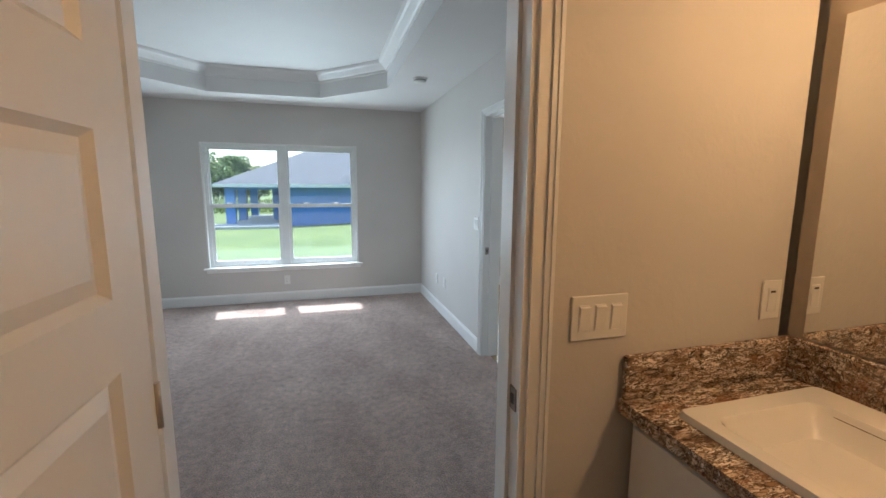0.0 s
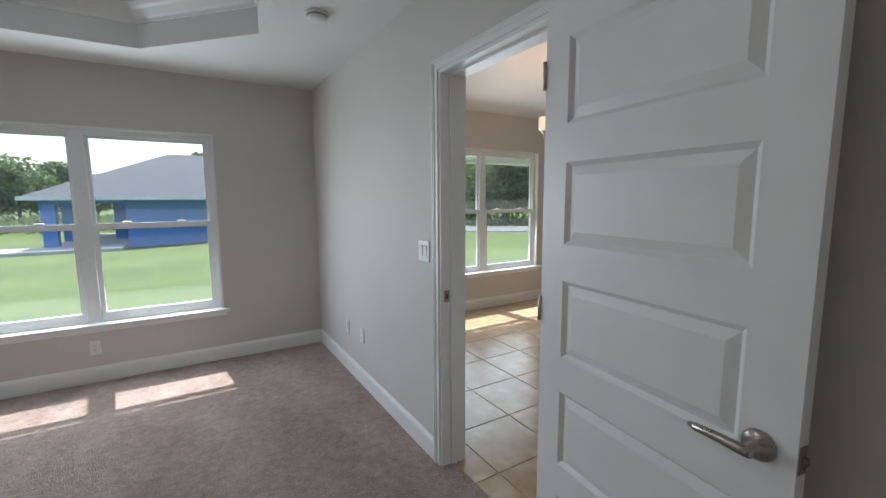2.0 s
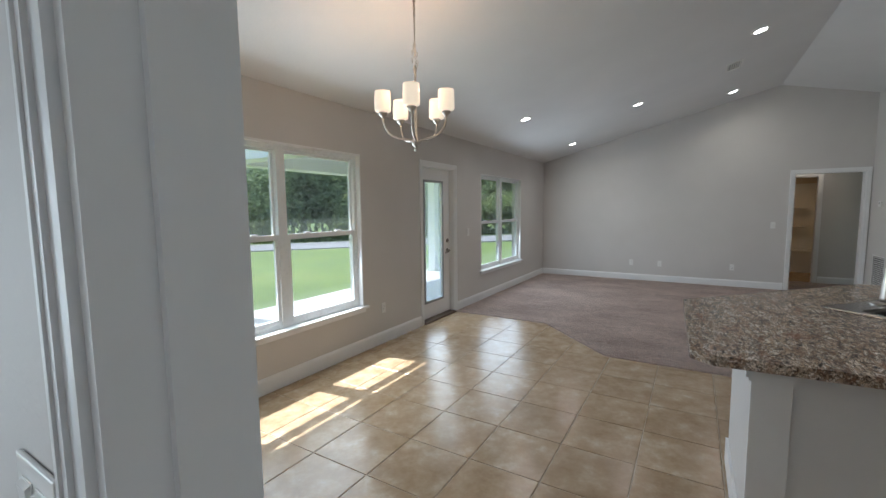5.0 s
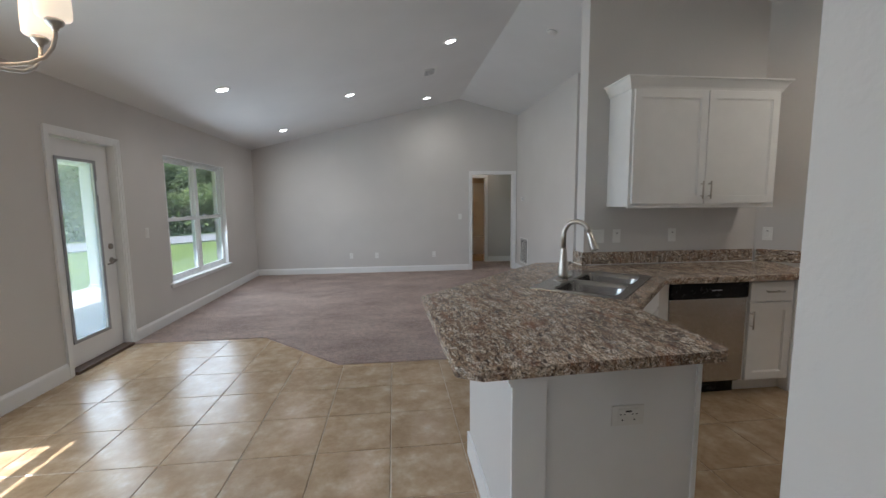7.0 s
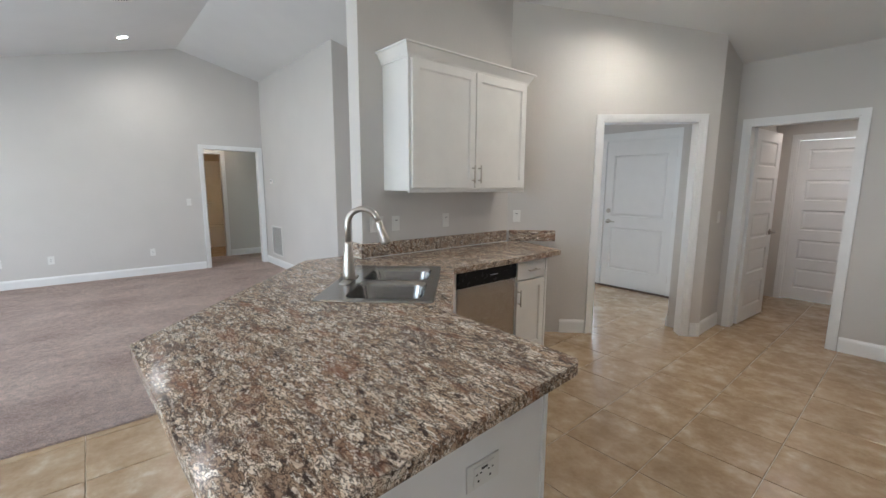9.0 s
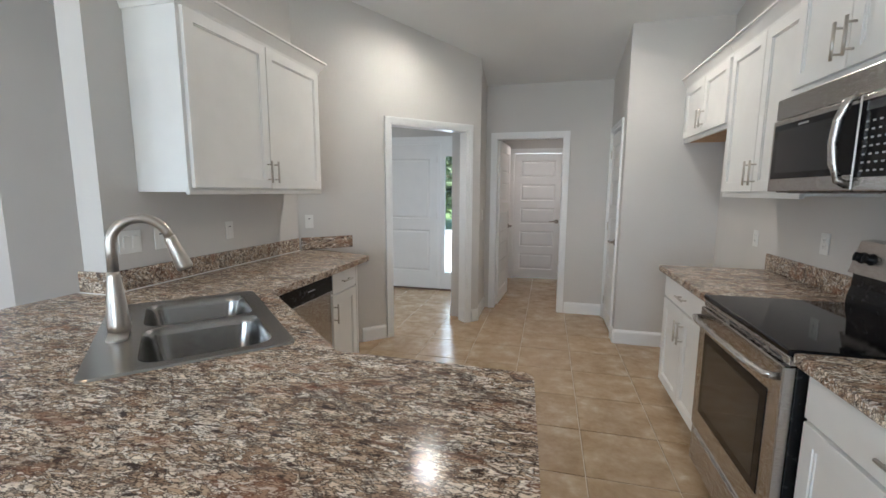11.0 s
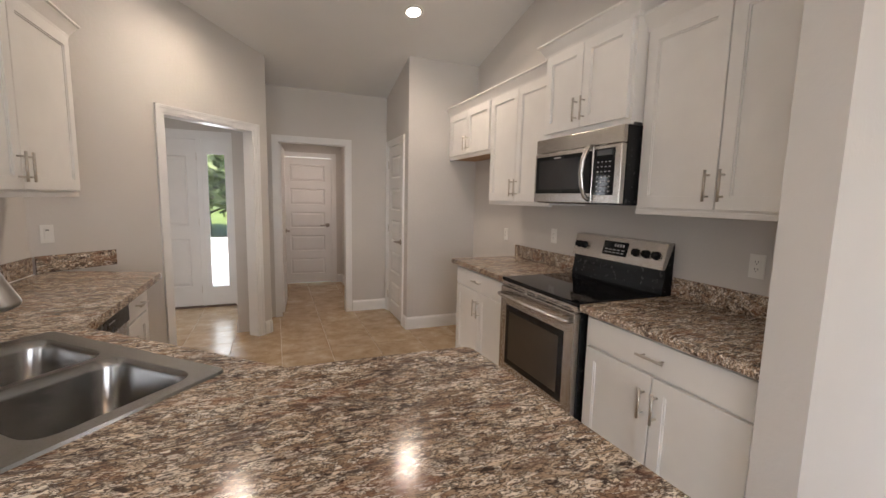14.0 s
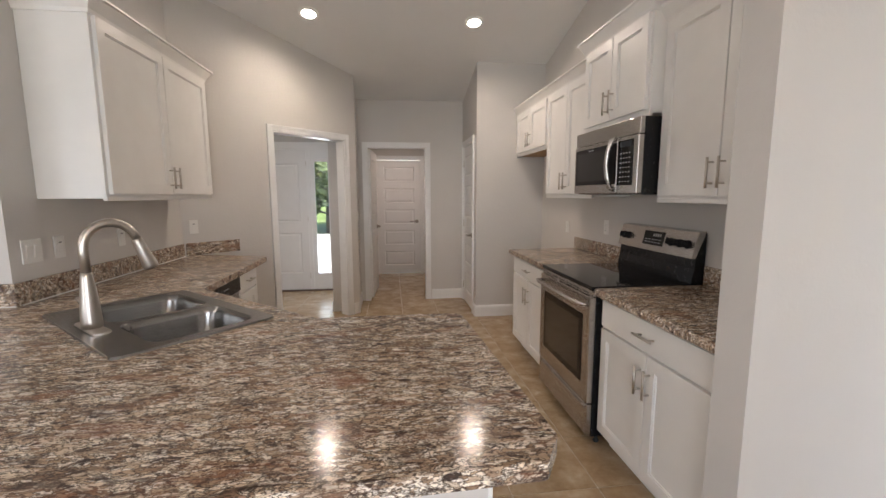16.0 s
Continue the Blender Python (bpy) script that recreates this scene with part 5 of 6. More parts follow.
plate("switch", face((-1, 0), 1.564, 3.692, 1.157), "white double rocker switch beside the bedroom door", 2)
plate("outlet", face((-1, 0), 1.564, 5.015, 0.39), "white wall outlet above the baseboard")
plate("outlet", face((-1, 0), 1.564, 4.684, 0.405), "white cable plate above the baseboard")
plate("outlet", face((0, -1), -0.20, 5.859, 0.285), "white wall outlet beneath the bedroom window")
plate("outlet", face((1, 0), -2.119, 4.8, 0.36), "white wall outlet above the baseboard")
plate("outlet", face((0, -1), 4.98, 6.029, 0.40), "white wall outlet beside the patio door")
plate("switch", face((0, -1), 7.02, 6.029, 1.14), "white rocker switch beside the patio door")
for y in (4.17, 3.65, 2.46):
    plate("outlet", face((-1, 0), 10.699, y, 0.365), "white wall outlet low on the gable wall")
plate("switch", face((-1, 0), 10.699, 1.90, 1.15), "white rocker switch beside the hall doorway")
plate("switch", face((-1, 0), 5.359, 1.57, 1.155), "white double rocker switch above the counter", 2)
plate("gfci", face((-1, 0), 5.359, 1.40, 1.155), "white kitchen outlet above the counter")
plate("gfci", face((-1, 0), 5.359, 0.893, 1.155), "white kitchen outlet above the counter")
plate("gfci", DIAG @ pose(1.79, 0.001, 1.155), "white kitchen outlet on the angled wall")
plate("outlet", face((1, 0), 1.891, 2.13, 1.15), "white kitchen outlet beside the range")
plate("outlet", face((1, 0), 1.891, 0.60, 1.15), "white kitchen outlet above the counter")
plate("outlet", face((1, 0), 1.891, -0.15, 1.10), "white outlet in the fridge space")
plate("switch", face((-1, 0), 4.047, -1.52, 1.15), "white rocker switch beside the laundry doorway")
plate("switch", face((0, -1), 0.938, 1.146, 1.145), "white triple rocker switch in the bathroom", 3)
plate("gfci", face((0, -1), 1.512, 1.146, 1.15), "white bathroom outlet above the vanity")


def detector(m, group="smoke detectors"):
    d = thing("smoke_detector", "round white plastic smoke detector on the ceiling", "smoke detector", m, group)
    part("base", turned([(0.068, 0.0), (0.068, 0.012), (0.062, 0.014)], 28), PLATE, d)
    part("cover", turned([(0.056, 0.014), (0.056, 0.030), (0.046, 0.040), (0.020, 0.043), (0.0, 0.043)], 28), PLATE, d)
    part("vent_band", turned([(0.0575, 0.017), (0.0575, 0.023), (0.050, 0.023), (0.050, 0.017)], 28), GREYPRINT, d)
    return d


detector(pose(1.173, 4.185, 2.455, 180, 0, 0))
SLOPE_N, SLOPE_S = math.degrees(math.atan(0.253)), math.degrees(math.atan(0.25))
detector(pose(6.93, 1.40, vault(1.44), 180 + SLOPE_S, 0, 0))


def can_light(x, y, z, tilt, watts, spot=172, colour=(1, 0.88, 0.74), lens=BULB):
    c = thing("recessed_light", "round white recessed ceiling light, switched on", "ceiling light", pose(x, y, z, 180 + tilt, 0, 0), "recessed ceiling lights")
    part("trim_ring", turned([(0.088, 0.0), (0.088, 0.004), (0.080, 0.009), (0.064, 0.010), (0.062, 0.003)], 32), PLATE, c)
    part("lens", turned([(0.061, 0.001), (0.061, 0.005), (0.0, 0.006)], 28), lens, c)
    l = lamp("recessed_lamp", (x, y, z - 0.04), watts, colour, 0.06, spot)
    l.matrix_basis = pose(x, y, z - 0.04, tilt, 0, 0)


CAN_W = 6.0
for x, y in ((7.08, 5.15), (8.50, 3.89), (9.90, 2.63), (7.22, 2.56), (9.70, 5.16)):
    can_light(x, y, vault(y), -SLOPE_N, CAN_W)
for x, y in ((2.83, -0.25), (4.32, -0.235)):
    can_light(x, y, vault(y), SLOPE_S, 7.8, colour=(1, 0.84, 0.66))
can_light(-0.285, 3.50, 2.715, 0, 8.0, colour=(1, 0.97, 0.94))
# foyer and laundry fittings are unseen, added to brighten those two rooms
can_light(5.9, -1.25, vault(-1.25), SLOPE_S, 4)
can_light(3.5, -2.8, 2.44, 0, 3.5, colour=(1, 0.78, 0.62))
can_light(11.5, 1.3, 2.44, 0, 1.8, colour=(1, 0.72, 0.48))


def register(m, w, h, label, name="air_register", slats=9):
    r = thing(name, label, "air vent", m)
    # near-black plate stands in for the shaded duct behind the slats
    part("backing", box(-w / 2 + 0.01, w / 2 - 0.01, 0.0, 0.002, -h / 2 + 0.01, h / 2 - 0.01), SLOT, r)
    f = 0.022
    part("frame", boxes((-w / 2, -w / 2 + f, 0, 0.008, -h / 2, h / 2), (w / 2 - f, w / 2, 0, 0.008, -h / 2, h / 2), (-w / 2 + f, w / 2 - f, 0, 0.008, -h / 2, -h / 2 + f), (-w / 2 + f, w / 2 - f, 0, 0.008, h / 2 - f, h / 2)), PLATE, r)
    n = slats
    for i in range(n):
        z = -h / 2 + f + (h - 2 * f) * (i + 0.5) / n
        t = (h - 2 * f) / n * 0.16
        bm = bmesh.new()
        v = [bm.verts.new(p) for p in ((-w / 2 + f, 0.002, z + t), (w / 2 - f, 0.002, z + t), (w / 2 - f, 0.008, z - t), (-w / 2 + f, 0.008, z - t), (-w / 2 + f, 0.0035, z + t), (w / 2 - f, 0.0035, z + t), (w / 2 - f, 0.0095, z - t), (-w / 2 + f, 0.0095, z - t))]
        for q in ((0, 1, 2, 3), (4, 7, 6, 5), (0, 4, 5, 1), (3, 2, 6, 7), (0, 3, 7, 4), (1, 5, 6, 2)):
            bm.faces.new([v[k] for k in q])
        part("slat", bm, PLATE, r)


register(face((0, 1), 10.14, 0.681, 0.46), 0.50, 0.52, "white slatted return air grille low on the wall", "air_return", 16)
register(pose(8.30, 2.72, vault(2.72), -90 - SLOPE_N, 0, 0), 0.34, 0.19, "white slatted ceiling air register", slats=6)

th = thing("thermostat", "small white thermostat on the wall", "thermostat", face((0, 1), 10.24, 0.681, 1.50))
part("case", box(-0.055, 0.055, 0, 0.024, -0.040, 0.040, 0.006), PLATE, th)
part("screen", box(-0.030, 0.030, 0.024, 0.0248, -0.006, 0.026), GREYPRINT, th)


# ---------------------------------------------------------------- chandelier
def chandelier():
    x0, y0 = 3.631, 4.615
    zc = vault(y0)
    c = thing("chandelier", "brushed nickel chandelier with five lit opal glass shades", "chandelier", pose(x0, y0, 0, 0, 0, 64))
    up = -0.022
    part("canopy", turned([(0.066, zc + 0.012), (0.066, zc - 0.012), (0.058, zc - 0.026), (0.014, zc - 0.032), (0.010, zc - 0.050), (0.0, zc - 0.051)], 28), NICKEL, c)
    # rod, loose chain gathered near its foot, hub and finial
    part("cord", tube([(0, 0, zc - 0.04), (0, 0, 2.45 + up)], 0.0045, 8), NICKEL, c)
    rnd = random.Random(4)
    for i in range(16):
        z = 2.40 + up + 0.016 * i if i < 9 else zc - 0.06 - 0.02 * (i - 9)
        dx, dy = (rnd.uniform(-0.012, 0.022), rnd.uniform(-0.012, 0.012)) if i < 9 else (0, 0)
        a = rnd.uniform(0, math.pi) if i < 9 else (i % 2) * math.pi / 2
        ring = [(dx + 0.008 * math.cos(t) * math.cos(a), dy + 0.008 * math.cos(t) * math.sin(a), z + 0.014 * math.sin(t)) for t in [2 * math.pi * k / 10 for k in range(11)]]
        part("chain_link", tube(ring, 0.0022, 6), NICKEL, c)
    part("stem", turned([(0.0, 1.872), (0.010, 1.876), (0.012, 1.890), (0.006, 1.900), (0.024, 1.912), (0.028, 1.930), (0.020, 1.948), (0.012, 1.960), (0.011, 2.06), (0.008, 2.12), (0.008, 2.36), (0.012, 2.375), (0.006, 2.40), (0.0, 2.405)], 20), NICKEL, c).location.z = up
    for k in range(5):
        a = 2 * math.pi * k / 5
        u = Vector((math.cos(a), math.sin(a), 0))
        pts = [(0.012, 1.925), (0.040, 1.945), (0.075, 1.948), (0.125, 1.957), (0.168, 1.980), (0.193, 2.015), (0.203, 2.050), (0.205, 2.085)]
        arm = part("arm", tube([u * r + Vector((0, 0, z)) for r, z in pts], 0.0068, 10), NICKEL, c)
        arm.location.z = up
        part("cup", turned([(0.008, 2.068), (0.012, 2.080), (0.020, 2.084), (0.026, 2.094), (0.028, 2.102), (0.022, 2.108), (0.0, 2.109)], 20, Matrix.Translation(u * 0.205)), NICKEL, arm)
        part("glass_shade", turned([(0.025, 2.106), (0.045, 2.109), (0.0495, 2.116), (0.050, 2.150), (0.049, 2.200), (0.047, 2.230), (0.044, 2.230), (0.046, 2.200), (0.047, 2.150), (0.0465, 2.119), (0.023, 2.111)], 28, Matrix.Translation(u * 0.205)), SHADE, arm, "glowing opal glass shade")
        p = Vector((x0, y0, 2.25 + up)) + Matrix.Rotation(radians(64), 3, 'Z') @ (u * 0.205)
        lamp("chandelier_lamp", p, 0.5, (1, 0.64, 0.36), 0.045)


chandelier()


# ---------------------------------------------------------------- bathroom vanity
VAN = pose(-0.206, 0.157, 0) @ Matrix.Diagonal((1.03, 0.945, 0.889, 1))


def vanity():
    v = thing("vanity", "white bathroom vanity with a brown laminate top", "vanity", VAN)
    part("body", box(1.235, 1.757, -0.55, 1.043, 0.0, 0.985), CAB, v)
    part("top_slab", holed_top([(1.185, -0.60), (1.757, -0.60), (1.757, 1.044), (1.185, 1.044)], [(1.283, 0.415), (1.617, 0.415), (1.617, 0.905), (1.283, 0.905)], 0.987, 1.030), VANTOP, v, "brown speckled laminate top")
    part("backsplash", box(1.190, 1.740, 1.026, 1.045, 1.0305, 1.165, 0.004), VANTOP, v)
    part("backsplash", box(1.7405, 1.758, -0.60, 1.045, 1.0305, 1.165, 0.004), VANTOP, v)
    for y0, y1 in ((0.62, 1.02), (0.20, 0.60), (-0.22, 0.18)):
        d = part("door", boxes((1.215, 1.235, y0, y1, 0.12, 0.95), bevel=0.003), CAB, v)
    b = thing("bathroom_sink", "white rectangular drop-in bathroom sink", "sink", VAN @ pose(1.50, 0.635, 1.031))
    bm = bmesh.new()
    rim = [bm.verts.new((x, y, 0.018)) for x, y in rounded([(-0.235, -0.29), (0.215, -0.29), (0.215, 0.29), (-0.235, 0.29)], [0.02] * 4, 4)]
    edges = [bm.edges.new((rim[i], rim[(i + 1) % len(rim)])) for i in range(len(rim))]
    hole = [bm.verts.new((x, y, 0.016)) for x, y in rounded([(-0.195, -0.235), (0.125, -0.235), (0.125, 0.235), (-0.195, 0.235)], [0.05] * 4, 6)]
    edges += [bm.edges.new((hole[i], hole[(i + 1) % len(hole)])) for i in range(len(hole))]
    bmesh.ops.triangle_fill(bm, use_beauty=True, edges=edges)
    low = [bm.verts.new((p.co.x * 1.02, p.co.y * 1.02, 0.0)) for p in rim]
    for i in range(len(rim)):
        bm.faces.new((rim[i], rim[(i + 1) % len(rim)], low[(i + 1) % len(rim)], low[i]))
    part("rim", bm, PORCELAIN, b)
    bm = bmesh.new()
    basin(bm, -0.195, 0.125, -0.235, 0.235, 0.016, 0.10, 0.05, 0.07)
    part("bowl", bm, PORCELAIN, b)
    mi = thing("mirror", "large frameless bathroom wall mirror", "mirror", VAN)
    part("glass", box(1.752, 1.758, -0.60, 1.000, 1.172, 2.15), MIRROR, mi)


vanity()
# warm vanity light bar above the mirror
vl = thing("vanity_light", "nickel vanity light bar with lit glass shades", "wall light", face((-1, 0), 1.605, 0.40, 2.14))
part("bar", box(-0.35, 0.35, 0.0, 0.03, -0.05, 0.05, 0.006), NICKEL, vl)
for k in (-0.24, 0.0, 0.24):
    part("glass_shade", turned([(0.02, 0.02), (0.05, 0.0), (0.055, -0.09), (0.0, -0.091)], 20, Matrix.Translation((k, 0.09, 0))), SHADE, vl)
    lamp("vanity_lamp", (1.48, 0.40 + k, 2.00), 1.35, (1, 0.55, 0.23), 0.05)

# ---------------------------------------------------------------- guest bath beyond the hall
tub = thing("bathtub", "white bathtub with a fibreglass surround", "bathtub", pose(13.40, 0.12, 0))
bm = bmesh.new()
rim = [bm.verts.new((x, y, 0.46)) for x, y in rounded([(0, 0), (0.78, 0), (0.78, 1.5), (0, 1.5)], [0.03] * 4, 4)]
edges = [bm.edges.new((rim[i], rim[(i + 1) % len(rim)])) for i in range(len(rim))]
hole = [bm.verts.new((x, y, 0.455)) for x, y in rounded([(0.08, 0.09), (0.70, 0.09), (0.70, 1.41), (0.08, 1.41)], [0.15] * 4, 6)]
edges += [bm.edges.new((hole[i], hole[(i + 1) % len(hole)])) for i in range(len(hole))]
bmesh.ops.triangle_fill(bm, use_beauty=True, edges=edges)
low = [bm.verts.new((p.co.x, p.co.y, 0.0)) for p in rim]
for i in range(len(rim)):
    bm.faces.new((rim[i], rim[(i + 1) % len(rim)], low[(i + 1) % len(rim)], low[i]))
part("apron", bm, PORCELAIN, tub)
bm = bmesh.new()
basin(bm, 0.08, 0.70, 0.09, 1.41, 0.455, 0.36, 0.15, 0.06)
part("basin", bm, PORCELAIN, tub)
part("surround", boxes((0.76, 0.785, 0, 1.5, 0.46, 2.0), (0.0, 0.76, 0.0, 0.02, 0.46, 2.0), (0.0, 0.76, 1.48, 1.5, 0.46, 2.0)), PORCELAIN, tub)
for z in (0.98, 1.42):
    part("shelf", box(0.60, 0.765, 0.75, 1.15, z, z + 0.04, 0.012), PORCELAIN, tub)
to = thing("toilet", "plain white porcelain toilet beside the tub", "toilet", pose(12.95, 0.62, 0))
part("tank", box(-0.22, 0.22, -0.50, -0.31, 0.38, 0.74, 0.02), PORCELAIN, to)
part("tank_lid", box(-0.235, 0.235, -0.51, -0.30, 0.74, 0.77, 0.01), PORCELAIN, to)
part("bowl", turned([(0.11, 0.0), (0.10, 0.15), (0.15, 0.28), (0.19, 0.38), (0.19, 0.40), (0.0, 0.401)], 24, Matrix.Diagonal((1, 1.3, 1, 1))), PORCELAIN, to)
part("seat_lid", turned([(0.195, 0.402), (0.195, 0.425), (0.0, 0.43)], 24, Matrix.Diagonal((1, 1.3, 1, 1))), PORCELAIN, to)
part("neck", box(-0.12, 0.12, -0.32, -0.12, 0.0, 0.40, 0.03), PORCELAIN, to)
can_light(13.1, 1.3, 2.44, 0, 3.2, colour=(1, 0.58, 0.22))


# ---------------------------------------------------------------- outdoors
def fall(x, y):
    """Height of the lawn, which falls away from the house."""
    s = 0.041 + (0.021 - 0.041) * min(1, max(0, (x + 2) / 12))
    far = min(max(y - 7.5, 0), 26.0)
    return -0.24 - s * far


def lawn():
    bm = bmesh.new()
    xs = [-900, -200, -80, -40, -25, -18, -12, -8, -5, -2, 0, 2, 4, 6, 8, 10, 13, 16, 20, 26, 34, 45, 80, 200, 900]
    ys = [-900, -100, -30, -8, 0, 5, 7.5, 10, 13, 16, 20, 24, 28, 31, 33.5, 40, 60, 120, 300, 900]
    g = [[bm.verts.new((x, y, fall(x, y))) for y in ys] for x in xs]
    for i in range(len(xs) - 1):
        for j in range(len(ys) - 1):
            bm.faces.new((g[i][j], g[i + 1][j], g[i + 1][j + 1], g[i][j + 1]))
    for v in bm.verts:
        if -8 < v.co.y < 6 and -8 < v.co.x < 20:
            v.co.z = -0.5
    structure("ground", bm, GRASS, "mown green lawn falling away from the house", "lawn")


lawn()


def strip(name, a, b, width, lift, mat, label, cat, n=24):
    """A paved band laid on the lawn from a to b."""
    bm = bmesh.new()
    a, b = Vector(a), Vector(b)
    d = (b - a).normalized()
    s = Vector((-d.y, d.x)) * width / 2
    prev = None
    for i in range(n + 1):
        p = a + (b - a) * i / n
        q = [bm.verts.new((*(p + s), fall(*(p + s)) + lift)), bm.verts.new((*(p - s), fall(*(p - s)) + lift)), bm.verts.new((*(p - s), fall(*(p - s)) - 0.2)), bm.verts.new((*(p + s), fall(*(p + s)) - 0.2))]
        if prev:
            for k in range(4):
                bm.faces.new((prev[k], prev[(k + 1) % 4], q[(k + 1) % 4], q[k]))
        prev = q
    structure(name, bm, mat, label, cat)


strip("road", (2, 40), (40, -2.5), 5.5, 0.05, ASPHALT, "pale grey asphalt road beyond the lawn", "road", 40)

# porch: slab, posts, beam and roof; unseen eaves along the bedroom and dining room
po = thing("porch", "white porch with square posts and a concrete slab", "porch", pose(-0.05, -0.17, 0), kind="structure")
part("slab", box(4.92, 10.9, 6.38, 9.25, -0.6, -0.10, 0.01), CONCRETE, po, "pale concrete slab")
for x in (5.08, 10.6):
    part("post", box(x - 0.10, x + 0.10, 8.96, 9.16, -0.10, 2.16, 0.008), TRIM, po, "square white post")
    part("post_base", box(x - 0.12, x + 0.12, 8.94, 9.18, -0.10, -0.03, 0.006), TRIM, po)
part("beam", box(4.88, 10.9, 8.90, 9.22, 2.16, 2.46, 0.006), TRIM, po)
part("side_beam", box(4.88, 5.16, 6.38, 8.90, 2.16, 2.46, 0.006), TRIM, po)
part("soffit", box(4.78, 11.2, 6.38, 9.75, 2.46, 2.49), TRIM, po)
part("fascia", boxes((4.76, 11.2, 9.75, 9.78, 2.42, 2.60), (4.76, 4.78, 6.38, 9.75, 2.42, 2.60)), TRIM, po)
bm = profile([(9.82, 2.60), (6.30, 3.20), (6.30, 3.26), (9.82, 2.66)], 6.5)
bmesh.ops.translate(bm, verts=bm.verts[:], vec=(4.74, 0, 0))
part("roof", bm, SHINGLE, po, "grey shingle roof")
# out of view; depth set so their shadow trims the sun on the floors
ea = thing("eaves", "white boxed eaves with a fascia board", "eaves", kind="structure")
part("soffit", boxes((-2.6, 1.69, 6.04, 6.555, 2.42, 2.45), (1.69, 4.70, 6.21, 6.705, 2.44, 2.47)), TRIM, ea)
part("fascia", boxes((-2.6, 1.69, 6.555, 6.585, 2.38, 2.56), (1.69, 4.70, 6.705, 6.735, 2.40, 2.58)), TRIM, ea)


def blue_house():
    h = thing("house", "bright blue stucco house with a grey hip roof", "house", pose(0.5, 0, 0.98))
    g, e = -2.05, 0.62
    part("wall", box(-2.9, 12.5, 30.2, 40.5, g - 0.3, e), BLUEWALL, h, "blue stucco wall")
    part("porch_slab", box(-6.3, -2.9, 29.8, 40.2, g - 0.3, g + 0.10), CONCRETE, h)
    for x, y in ((-6.0, 30.1), (-6.0, 34.2), (-3.6, 34.2), (-6.0, 39.8)):
        part("porch_post", box(x - 0.28, x + 0.28, y - 0.28, y + 0.28, g, e - 0.25), BLUEWALL, h, "blue porch post")
    part("porch_beam", boxes((-6.3, -2.9, 29.82, 30.38, e - 0.30, e - 0.02), (-6.3, -5.7, 30.38, 40.2, e - 0.30, e - 0.02)), BLUEWALL, h)
    a, b, c, d = (-6.9, 29.3), (13.2, 29.3), (13.2, 41.3), (-6.9, 41.3)
    bm = bmesh.new()
    lo = [bm.verts.new((*p, e + 0.02)) for p in (a, b, c, d)]
    r = [bm.verts.new((-0.9, 35.3, 3.45)), bm.verts.new((7.2, 35.3, 3.45))]
    for f in ((lo[0], lo[1], r[1], r[0]), (lo[1], lo[2], r[1]), (lo[2], lo[3], r[0], r[1]), (lo[3], lo[0], r[0])):
        bm.faces.new(f)
    bm.faces.new(lo[::-1])
    part("roof", bm, SHINGLE, h, "grey shingle hip roof")
    bm = bmesh.new()
    lo = [bm.verts.new(p) for p in ((0.4, 29.25, e + 0.03), (13.25, 29.25, e + 0.03), (9.6, 34.6, 3.60), (4.4, 34.6, 3.60))]
    bm.faces.new(lo)
    lo2 = [bm.verts.new(p) for p in ((0.4, 29.25, e + 0.02), (4.4, 34.6, 3.59), (0.4, 34.6, 1.6))]
    bm.faces.new(lo2)
    part("roof_hip", bm, SHINGLE, h)
    part("fascia", boxes((-6.95, 13.25, 29.22, 29.30, e - 0.16, e + 0.04), (-6.98, -6.90, 29.3, 41.3, e - 0.16, e + 0.04)), TRIM, h, "white fascia board")
    dr = thing("driveway", "pale concrete driveway", "driveway", pose(0.5, 0, 0.98), kind="structure")
    part("slab", box(-14, -2.9, 27.5, 29.8, -2.3, -1.88), CONCRETE, dr)


blue_house()


